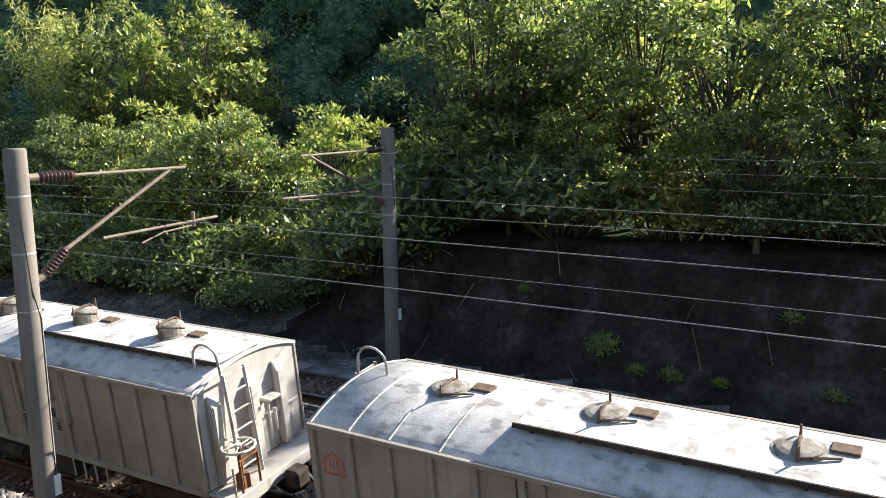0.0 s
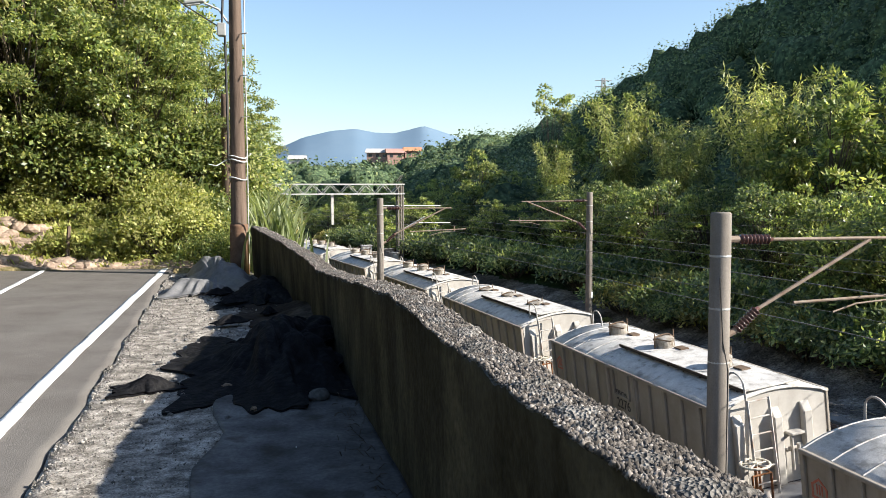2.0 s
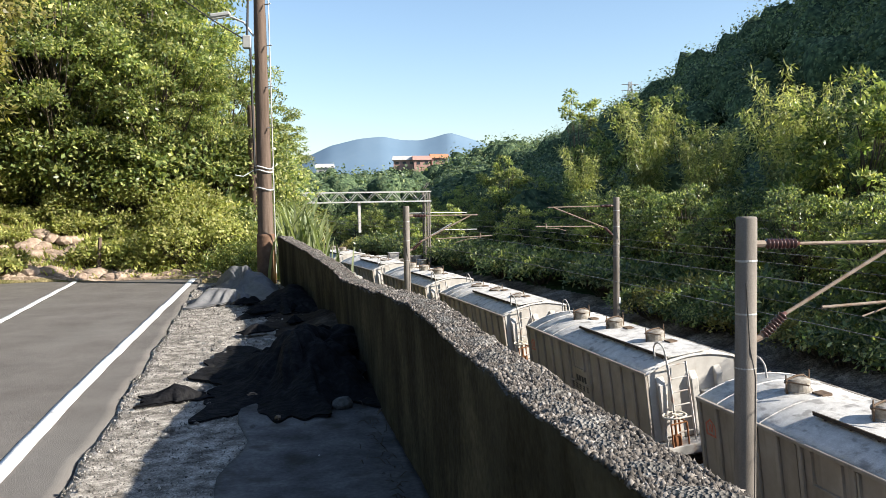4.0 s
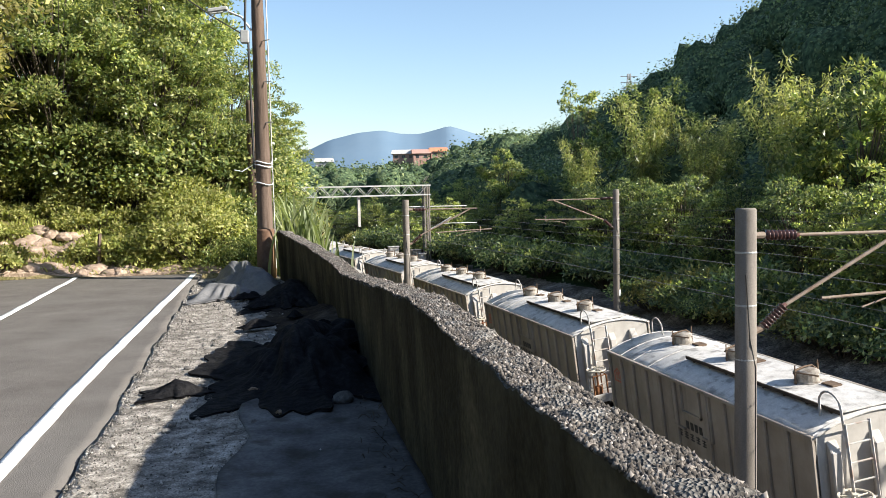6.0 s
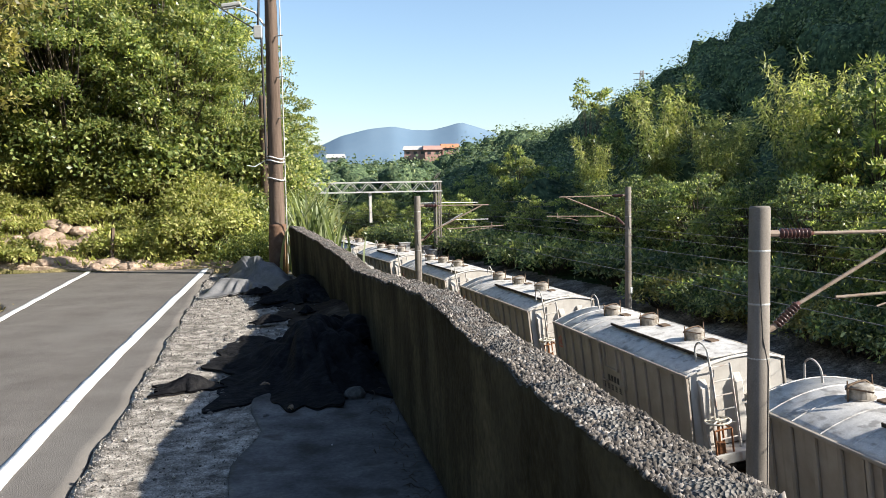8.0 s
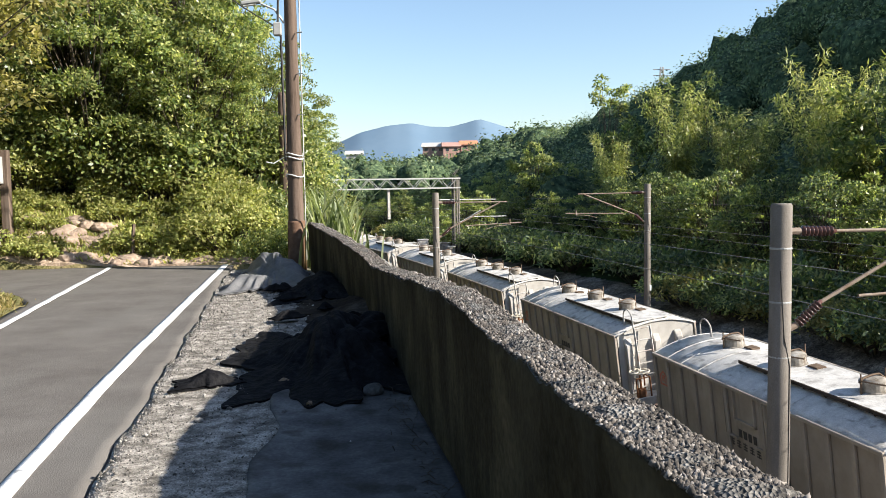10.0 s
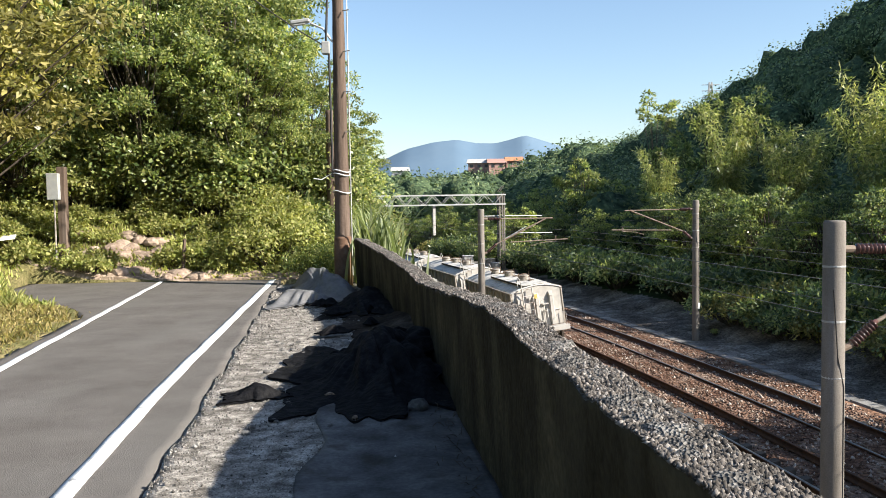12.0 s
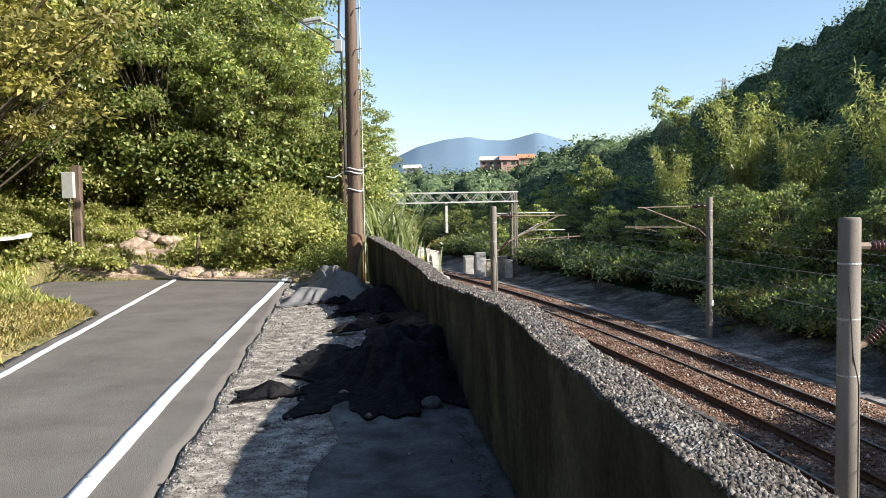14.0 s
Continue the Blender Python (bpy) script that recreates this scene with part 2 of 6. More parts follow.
TARP = shader("grey_tarpaulin", [(0.3, (0.075, 0.075, 0.077)), (0.7, (0.16, 0.158, 0.156))], 4, 8, 0.6, bump=0.3, bump_scale=35, fine=(0.85, 1.15))
NET = shader("black_shade_net", [(0.3, (0.005, 0.005, 0.006)), (0.55, (0.011, 0.011, 0.012)), (0.7, (0.028, 0.027, 0.026))], 6, 10, 0.9, bump=0.8, bump_scale=18, bump_dist=0.03, fine=(0.6, 1.4))
ROCK = shader("pinkish_field_stone", [(0.3, (0.19, 0.135, 0.1)), (0.55, (0.31, 0.235, 0.18)), (0.72, (0.46, 0.375, 0.3))], 3, 9, 0.92, bump=0.7, bump_scale=20, per_object=0.2)
RUBBLE = shader("pinkish_rubble_soil", [(0.3, (0.16, 0.115, 0.08)), (0.5, (0.3, 0.225, 0.165)), (0.7, (0.46, 0.37, 0.29))], 3.5, 9, 0.95, bump=1.0, bump_scale=14, bump_dist=0.05, fine=(0.7, 1.25))
DRY = shader("dry_stalks", [(0.3, (0.24, 0.19, 0.11)), (0.7, (0.36, 0.3, 0.19))], 6, 5, 0.9, bump=0.2)
BARK = shader("grey_brown_bark", [(0.3, (0.045, 0.036, 0.027)), (0.6, (0.11, 0.09, 0.07))], 4, 9, 0.95, bump=0.8, bump_scale=20, stretch=(2, 2, 0.4))
CULM = shader("bamboo_culm", [(0.3, (0.14, 0.15, 0.05)), (0.7, (0.26, 0.24, 0.1))], 5, 4, 0.6, bump=0.1)
BOX_GREY = shader("meter_box_grey", [(0.3, (0.28, 0.28, 0.265)), (0.7, (0.38, 0.38, 0.36))], 5, 6, 0.6, bump=0.1)
HOUSE_WALL = shader("pale_plaster", [(0.3, (0.36, 0.35, 0.34)), (0.7, (0.48, 0.465, 0.445))], 0.3, 6, 0.9, bump=0.0)
HOUSE_RED = shader("red_brick_facade", [(0.3, (0.33, 0.2, 0.17)), (0.7, (0.42, 0.26, 0.22))], 0.3, 6, 0.9, bump=0.0)
ROOF_ORANGE = shader("orange_temple_tiles", [(0.3, (0.4, 0.17, 0.09)), (0.7, (0.5, 0.23, 0.13))], 0.4, 6, 0.7, bump=0.0)
GLASS_DARK = shader("dark_window", [(0.3, (0.03, 0.035, 0.04)), (0.7, (0.06, 0.065, 0.07))], 2, 3, 0.2, bump=0.0)
# Distance haze is mixed into the ridge's base colour.
MOUNTAIN = shader("haze_painted_mountain", [(0.3, (0.12, 0.185, 0.255)), (0.7, (0.145, 0.21, 0.275))], 0.004, 9, 1.0, bump=0.0)
LEAF_SUNNY = leaf_shader("sunny_leaves", (0.145, 0.19, 0.062), (0.27, 0.315, 0.1), (0.47, 0.47, 0.19), 0.25, 0.45)
LEAF_DARK = leaf_shader("dark_glossy_leaves", (0.06, 0.098, 0.042), (0.135, 0.185, 0.075), (0.44, 0.46, 0.2), 0.6, 0.48)
LEAF_MID = leaf_shader("mixed_green_leaves", (0.084, 0.127, 0.048), (0.195, 0.24, 0.086), (0.49, 0.48, 0.2), 0.4, 0.48)
LEAF_OLIVE = leaf_shader("olive_yellow_leaves", (0.14, 0.14, 0.05), (0.285, 0.262, 0.09), (0.52, 0.45, 0.18), 0.3, 0.42)
LEAF_BAMBOO = leaf_shader("bamboo_leaves", (0.17, 0.21, 0.075), (0.31, 0.335, 0.125), (0.52, 0.5, 0.24), 0.4, 0.48)
LEAF_VERGE = leaf_shader("sunlit_ground_cover", (0.165, 0.2, 0.06), (0.33, 0.345, 0.115), (0.55, 0.51, 0.23), 0.2, 0.45, 0.8)
# Tone spread paints lit and unlit leaves; the bluish tint paints haze.
LEAF_FAR = leaf_shader("far_lit_hazy_leaves", (0.068, 0.108, 0.064), (0.125, 0.17, 0.095), (0.23, 0.26, 0.13), 0.1, 0.3, 0.09, 0.55, 1.5)
# Darker than the leaves over it: shade inside the crowns, painted in.
CROWN_FAR = shader("far_crown_shade_body", [(0.32, (0.02, 0.036, 0.022)), (0.5, (0.065, 0.098, 0.052)), (0.68, (0.13, 0.165, 0.08))], 0.9, 10, 1.0, bump=1.0, bump_scale=1.6, bump_dist=0.5, fine=(0.45, 1.5))
LEAF_GRASS = leaf_shader("reed_blades", (0.13, 0.17, 0.07), (0.26, 0.3, 0.15), (0.44, 0.46, 0.31), 0.3, 0.4)
LEAF_DRY = leaf_shader("dry_verge_grass", (0.15, 0.125, 0.045), (0.27, 0.215, 0.085), (0.42, 0.34, 0.16), 0.1, 0.3, 1.2)


def loose_stone(name, stops, rough=0.95):
    """Stones whose colour changes from one to the next."""
    m = bpy.data.materials.new(name)
    m.use_nodes = True
    n, l = m.node_tree.nodes, m.node_tree.links
    g = n.new("ShaderNodeNewGeometry")
    rp = n.new("ShaderNodeValToRGB")
    while len(rp.color_ramp.elements) < len(stops):
        rp.color_ramp.elements.new(0.5)
    for e, (p, c) in zip(rp.color_ramp.elements, stops):
        e.position, e.color = p, (*c, 1)
    l.new(g.outputs["Random Per Island"], rp.inputs[0])
    l.new(rp.outputs[0], n["Principled BSDF"].inputs["Base Color"])
    n["Principled BSDF"].inputs["Roughness"].default_value = rough
    return m


BALLAST_STONE = loose_stone("rusty_ballast_stones", [(0.0, (0.05, 0.026, 0.016)), (0.45, (0.13, 0.075, 0.05)), (0.8, (0.24, 0.18, 0.14)), (1.0, (0.42, 0.37, 0.32))])
GRIT = loose_stone("shoulder_grit_stones", [(0.0, (0.06, 0.055, 0.048)), (0.4, (0.14, 0.128, 0.112)), (0.8, (0.27, 0.25, 0.225)), (1.0, (0.46, 0.43, 0.39))])
WALL_STONE = loose_stone("wall_top_stones", [(0.0, (0.028, 0.024, 0.02)), (0.5, (0.09, 0.077, 0.065)), (0.85, (0.18, 0.158, 0.137)), (1.0, (0.34, 0.31, 0.28))])


# ---- builders ----
def link(name, me, material, parent=None, label=""):
    ob = new(name, me)
    if material and not me.materials:
        me.materials.append(material)
    if parent:
        ob.parent = parent
    return tagged(ob, label)


def part(name, bm, material, parent=None, label="", smooth=False):
    me = bpy.data.meshes.new(name)
    bm.to_mesh(me)
    bm.free()
    if smooth:
        for p in me.polygons:
            p.use_smooth = True
    return link(name, me, material, parent, label)


def thing(name, label, category, m=None, group="", kind=""):
    ob = new(name)
    ob.empty_display_size = 0.2
    if m is not None:
        ob.matrix_world = m
    return tagged(ob, label, category, group, kind)


def np_mesh(name, v, quads):
    v, quads = np.asarray(v, np.float32), np.asarray(quads, np.int32)
    k = quads.shape[1]
    me = bpy.data.meshes.new(name)
    me.vertices.add(len(v))
    me.vertices.foreach_set("co", v.ravel())
    me.loops.add(quads.size)
    me.loops.foreach_set("vertex_index", quads.ravel())
    me.polygons.add(len(quads))
    me.polygons.foreach_set("loop_start", np.arange(len(quads), dtype=np.int32) * k)
    me.polygons.foreach_set("loop_total", np.full(len(quads), k, np.int32))
    me.update(calc_edges=True)
    return me


def box(bm, x0, y0, z0, x1, y1, z1, bevel=0.0, m=None):
    r = bmesh.ops.create_cube(bm, size=1)["verts"]
    for v in r:
        v.co = Vector(((x0 + x1) / 2 + v.co.x * (x1 - x0), (y0 + y1) / 2 + v.co.y * (y1 - y0), (z0 + z1) / 2 + v.co.z * (z1 - z0)))
    if bevel:
        es = list({e for v in r for e in v.link_edges})
        r = bmesh.ops.bevel(bm, geom=es, offset=bevel, segments=1, affect="EDGES")["verts"]
    if m is not None:
        for v in r:
            v.co = m @ v.co
    return r


def rod(bm, a, b, r, r2=None, sides=8):
    a, b = Vector(a), Vector(b)
    d = b - a
    vs = bmesh.ops.create_cone(bm, cap_ends=True, segments=sides, radius1=r, radius2=r if r2 is None else r2, depth=d.length)["verts"]
    m = Matrix.Translation((a + b) / 2) @ d.to_track_quat("Z", "Y").to_matrix().to_4x4()
    for v in vs:
        v.co = m @ v.co
    return vs


def path_tube(bm, pts, r, sides=6):
    """One unbroken round tube through the points."""
    v, f = tubes_np([(np.array([tuple(p) for p in pts], float), np.full(len(pts), r))], sides)
    vs = [bm.verts.new(tuple(p)) for p in v]
    for q in f:
        bm.faces.new([vs[k] for k in q])
    bm.faces.new(vs[:sides][::-1])
    bm.faces.new(vs[-sides:])


def lathe(bm, rings, m=None, sides=20):
    """A turned body along z from (radius, z) rings."""
    rows = []
    for r, z in rings:
        rows.append([bm.verts.new((r * math.cos(2 * math.pi * k / sides), r * math.sin(2 * math.pi * k / sides), z)) for k in range(sides)])
    for a, b in zip(rows, rows[1:]):
        for k in range(sides):
            bm.faces.new((a[k], a[(k + 1) % sides], b[(k + 1) % sides], b[k]))
    bm.faces.new(rows[0][::-1])
    bm.faces.new(rows[-1])
    if m is not None:
        for row in rows:
            for v in row:
                v.co = m @ v.co


def tubes_np(lines, sides=5):
    """Tapered tubes as arrays: lines of (points, radii)."""
    vs, fs, n0 = [], [], 0
    ang = np.arange(sides) * 2 * np.pi / sides
    for pts, radii in lines:
        pts = np.asarray(pts, float)
        d = np.gradient(pts, axis=0)
        d /= np.linalg.norm(d, axis=1)[:, None] + 1e-9
        ref = np.where(np.abs(d[:, 2:3]) > 0.9, [[1.0, 0, 0]], [[0, 0, 1.0]])
        u = np.cross(d, ref)
        u /= np.linalg.norm(u, axis=1)[:, None] + 1e-9
        w = np.cross(d, u)
        ring = pts[:, None] + np.asarray(radii)[:, None, None] * (np.cos(ang)[None, :, None] * u[:, None] + np.sin(ang)[None, :, None] * w[:, None])
        k = len(pts)
        vs.append(ring.reshape(-1, 3))
        i, j = np.meshgrid(np.arange(k - 1), np.arange(sides), indexing="ij")
        a = n0 + i * sides + j
        b = n0 + i * sides + (j + 1) % sides
        fs.append(np.stack([a, b, b + sides, a + sides], -1).reshape(-1, 4))
        n0 += k * sides
    return np.concatenate(vs), np.concatenate(fs)


def leaves_np(rng, p, out, length, width, droop=0.3, spread=0.8):
    """A folded, pointed leaf at each place p, growing along out with some scatter."""
    n = len(p)
    d = out + rng.normal(0, spread, (n, 3)) - np.array([0, 0, droop])
    d /= np.linalg.norm(d, axis=1)[:, None] + 1e-9
    face = out * 1.1 + np.array([0, 0, 0.6]) + rng.normal(0, 0.42, (n, 3))
    s = np.cross(d, face)
    s /= np.linalg.norm(s, axis=1)[:, None] + 1e-9
    nn = np.cross(d, s)
    le = (length * rng.uniform(0.6, 1.3, n))[:, None]
    wi = (width * rng.uniform(0.7, 1.3, n))[:, None]
    v = np.stack([p, p + d * le * 0.45 + s * wi * 0.5 + nn * wi * 0.18, p + d * le - nn * wi * 0.15, p + d * le * 0.45 - s * wi * 0.5 + nn * wi * 0.18], 1).reshape(-1, 3)
    return v, np.arange(4 * n).reshape(-1, 4)


def join_np(items):
    vs, fs, k = [], [], 0
    for v, f in items:
        vs.append(v)
        fs.append(f + k)
        k += len(v)
    return np.concatenate(vs), np.concatenate(fs)


def clump_leaves(rng, centres, radius, count, length, width, droop=0.3):
    c = np.repeat(centres, count, axis=0)
    r = np.repeat(np.broadcast_to(radius, (len(centres),)), count)
    d = rng.normal(0, 1, (len(c), 3))
    d /= np.linalg.norm(d, axis=1)[:, None]
    d[:, 2] = np.where(d[:, 2] < -0.35, -d[:, 2], d[:, 2])
    p = c + d * (r * rng.uniform(0.3, 1.0, len(c)) ** 0.5)[:, None] * np.array([1, 1, 0.6])
    return leaves_np(rng, p, d * 0.7, length, width, droop)


def broadleaf(name, label, seed, height, radius, base, leaf, wood=None, clumps=46, count=70, length=0.3, width=0.15, lean=(0, 0), trunk_r=0.13, clump=0.21):
    """A tree: tapered trunk, limbs to every clump, clumps with gaps between them."""
    rng = np.random.default_rng(seed)
    c = []
    while len(c) < clumps:
        q = rng.uniform(-1, 1, 3)
        rr = np.linalg.norm(q * [1, 1, 1.05])
        if 0.35 < rr < 1.0 + 0.12 * math.sin(seed + 3 * math.atan2(q[1], q[0])):
            c.append(q)
    c = np.array(c)
    low = height * base
    c = c * [radius, radius, (height - low) / 2] + [lean[0], lean[1], (height + low) / 2]
    top = np.array([lean[0] * 0.8, lean[1] * 0.8, height * 0.8])
    t = np.linspace(0, 1, 8)[:, None]
    spine = top * t + np.array([1, 0.6, 0]) * np.sin(t * 5 + seed) * 0.12 * radius * t
    lines = [(spine, trunk_r * (1 - 0.8 * t[:, 0]))]
    for q in c:
        k = int(np.clip((q[2] / height) * 6 - 1, 1, 6))
        a = spine[k]
        mid = (a + q) / 2 + [0, 0, -0.12 * radius]
        lines.append((np.array([a, mid, q]), np.array([0.32, 0.2, 0.06]) * trunk_r))
    tree = thing(name, label, "tree")
    link("trunk", np_mesh("trunk", *tubes_np(lines)), wood or BARK, tree)
    v, f = clump_leaves(rng, c, radius * clump * rng.uniform(0.55, 1.4, len(c)), count, length, width)
    link("crown", np_mesh("crown", v, f), leaf, tree)
    return tree


def bamboo(name, label, seed, height, spread, culms=16, count=260, leaf=None, length=0.42, width=0.09):
    """A clump of arching culms with feathery drooping leaves."""
    rng = np.random.default_rng(seed)
    lines, pts, outs = [], [], []
    for k in range(culms):
        a, h = rng.uniform(0, 2 * math.pi), height * rng.uniform(0.6, 1.0)
        r0, r1 = spread * 0.2 * rng.uniform(0, 1), spread * rng.uniform(0.3, 1.0)
        t = np.linspace(0, 1, 9)
        rad = r0 + (r1 - r0) * t ** 2.2
        p = np.stack([np.cos(a) * rad, np.sin(a) * rad, h * (t - 0.12 * t ** 4)], 1)
        lines.append((p, 0.045 * (1 - 0.85 * t)))
        u = rng.uniform(0.12, 1.0, count) ** 0.8
        q = np.stack([np.interp(u, t, p[:, i]) for i in range(3)], 1)
        d = rng.normal(0, 1, (count, 3)) * [1, 1, 0.5]
        d /= np.linalg.norm(d, axis=1)[:, None]
        pts.append(q + d * (rng.uniform(0.1, 1.0, count) * 0.16 * spread * (1.25 - 0.7 * u) * 2)[:, None])
        outs.append(d * 0.6)
    tree = thing(name, label, "bamboo")
    tagged(link("cane", np_mesh("cane", *tubes_np(lines)), CULM, tree), kind="stuff")
    tagged(link("foliage", np_mesh("foliage", *leaves_np(rng, np.concatenate(pts), np.concatenate(outs), length, width, 0.6, 0.6)), leaf or LEAF_BAMBOO, tree), kind="stuff")
    return tree


def shrub(name, label, seed, w, d, h, leaf, clumps=22, count=90, length=0.16, width=0.08):
    rng = np.random.default_rng(seed)
    a, r = rng.uniform(0, 2 * math.pi, clumps), np.sqrt(rng.uniform(0, 1, clumps))
    c = np.stack([np.cos(a) * r * w / 2, np.sin(a) * r * d / 2, h * (0.2 + 0.65 * rng.uniform(0.2, 1, clumps) * (1 - 0.5 * r ** 2))], 1)
    bush = thing(name, label, "bush")
    lines = [(np.array([[0.15 * q[0], 0.15 * q[1], -0.1], 0.6 * q + [0, 0, -0.1], q]), np.array([0.03, 0.02, 0.006])) for q in c]
    tagged(link("branchwork", np_mesh("branchwork", *tubes_np(lines, 4)), BARK, bush), kind="stuff")
    link("foliage", np_mesh("foliage", *clump_leaves(rng, c, 0.3 * h + 0.1 * w, count, length, width)), leaf, bush)
    return bush


def put(ob, x, y, z, turn=0.0, size=1.0):
    ob.matrix_world = Matrix.LocRotScale((x, y, z), Euler((0, 0, radians(turn))), (size, size, size))
    return ob


def again(ob, x, y, z, turn=0.0, size=1.0, label=""):
    c = copy_thing(ob, Matrix.Identity(4))
    put(c, x, y, z, turn, size)
    return tagged(c, label)


# ---- the line of the railway: an arc to the left, straight before and after ----
ARC_R, ARC_X, ARC_Y, RAIL_Z, CANT = 272.0, 9.75, -20.0, -4.37, 7.0
ARC_END = 125.0


def track(s, o=0.0):
    """Place, heading (radians, 0 is +y, left positive) at distance s along the near track, o metres to its right."""
    u = min(max(s, 0.0), ARC_END)
    a = u / ARC_R
    x, y = ARC_X - ARC_R + (ARC_R + o) * math.cos(a), ARC_Y + (ARC_R + o) * math.sin(a)
    e = s - u
    return x - math.sin(a) * e, y + math.cos(a) * e, a


def track_coords(x, y):
    """s and o of a place, as arrays."""
    dx, dy = x - (ARC_X - ARC_R), y - ARC_Y
    a = np.arctan2(dy, dx)
    s, o = a * ARC_R, np.hypot(dx, dy) - ARC_R
    back = dy < 0
    s, o = np.where(back, dy, s), np.where(back, dx - ARC_R, o)
    ae = ARC_END / ARC_R
    ex, ey = ARC_R * math.cos(ae), ARC_R * math.sin(ae)
    along = (dx - ex) * -math.sin(ae) + (dy - ey) * math.cos(ae)
    side = (dx - ex) * math.cos(ae) + (dy - ey) * math.sin(ae)
    past = (along > 0) & (dy > 0)
    return np.where(past, ARC_END + along, s), np.where(past, side, o)


def track_pose(s, o=0.0, z=0.0, cant=CANT):
    x, y, a = track(s, o)
    return Matrix.Translation((x, y, RAIL_Z + z)) @ Matrix.Rotation(a, 4, "Z") @ Matrix.Rotation(-radians(cant), 4, "Y")


def sweep(name, profile, s0, s1, step, material, parent=None, cant=CANT, o=0.0, label=""):
    """A bar of the given (x, z) outline carried along the track."""
    n = max(2, int((s1 - s0) / step) + 1)
    vs = []
    for s in np.linspace(s0, s1, n):
        m = track_pose(s, o, 0, cant)
        vs += [tuple(m @ Vector((px, 0, pz))) for px, pz in profile]
    k = len(profile)
    i, j = np.meshgrid(np.arange(n - 1), np.arange(k), indexing="ij")
    a, b = i * k + j, i * k + (j + 1) % k
    q = np.stack([a, b, b + k, a + k], -1).reshape(-1, 4)
    return link(name, np_mesh(name, vs, q), material, parent, label)


# ---- ground ----
# Ridge at 45 to 80 degrees tops out unseen, raised to shade its slope.
SKY_AZ = np.array([-180, -120, -70, -40, -20, -8, -3, 0, 4.5, 8, 12, 14.2, 17.1, 18.8, 20.1, 22.5, 24.1, 26, 30, 45, 60, 80, 110, 150, 180.0])
SKY_EL = np.array([9, 10, 14, 12, 6, 0.3, 0.0, 0.0, 0.0, 0.7, 1.2, 1.7, 2.6, 3.4, 4.2, 5.4, 6.2, 7.2, 9.5, 18, 25, 25, 14, 8, 9.0])
RIDGE_R = np.array([90, 90, 70, 60, 70, 420, 480, 480, 460, 330, 270, 250, 235, 230, 225, 215, 210, 205, 190, 170, 160, 150, 130, 100, 90.0])
FOOT_R = np.array([30, 30, 26, 24, 30, 260, 280, 270, 230, 150, 120, 110, 100, 96, 92, 86, 82, 78, 70, 50, 42, 40, 40, 30, 30.0])


def smooth01(x):
    x = np.clip(x, 0, 1)
    return x * x * (3 - 2 * x)


def hill_noise(x, y, k):
    return np.sin(x * k + 1.3 * np.sin(y * k * 0.7 + 2)) * np.cos(y * k * 1.1 + 0.8 * np.sin(x * k * 0.6))


def ground_z(x, y):
    x, y = np.asarray(x, float), np.asarray(y, float)
    r = np.hypot(x, y)
    az = np.degrees(np.arctan2(x, y))
    el, rr, fr = (np.interp(az, SKY_AZ, q) for q in (SKY_EL, RIDGE_R, FOOT_R))
    s, o = track_coords(x, y)
    # railway shelf, then a bank on its outer side
    z = np.full_like(r, RAIL_Z - 0.32)
    bank_h = 2.5 * smooth01((20.5 - y) / 6) + 0.6
    z = z + bank_h * smooth01((o - 9.0) / 2.6) + 1.1 * smooth01((o - 12) / 14)
    z = z + 0.12 * hill_noise(x, y, 0.9) * smooth01((o - 6.8) / 2)
    # inner side: the road's shelf and the slope beyond it
    inner = smooth01((-8.6 - o) / 0.9)
    shelf = -0.25 + 0.0 * r
    far_fall = smooth01((y - 24) / 22)
    wide = smooth01((-10 - x) / 6 + 0.0)
    shelf = shelf + (RAIL_Z + 1.2) * far_fall * (1 - wide * 0.9)
    z = z * (1 - inner) + shelf * inner
    hill = (1.67 + np.tan(np.radians(el)) * rr + 5) * smooth01((r - fr) / (rr - fr)) + 0.007 * rr * hill_noise(x, y, 0.035) * smooth01((r - fr) / (rr - fr))
    clear = smooth01((np.abs(o - 2) - 12) / 14)
    hill = hill * np.where(r < 200, clear, 1)
    return z + np.maximum(hill, 0)


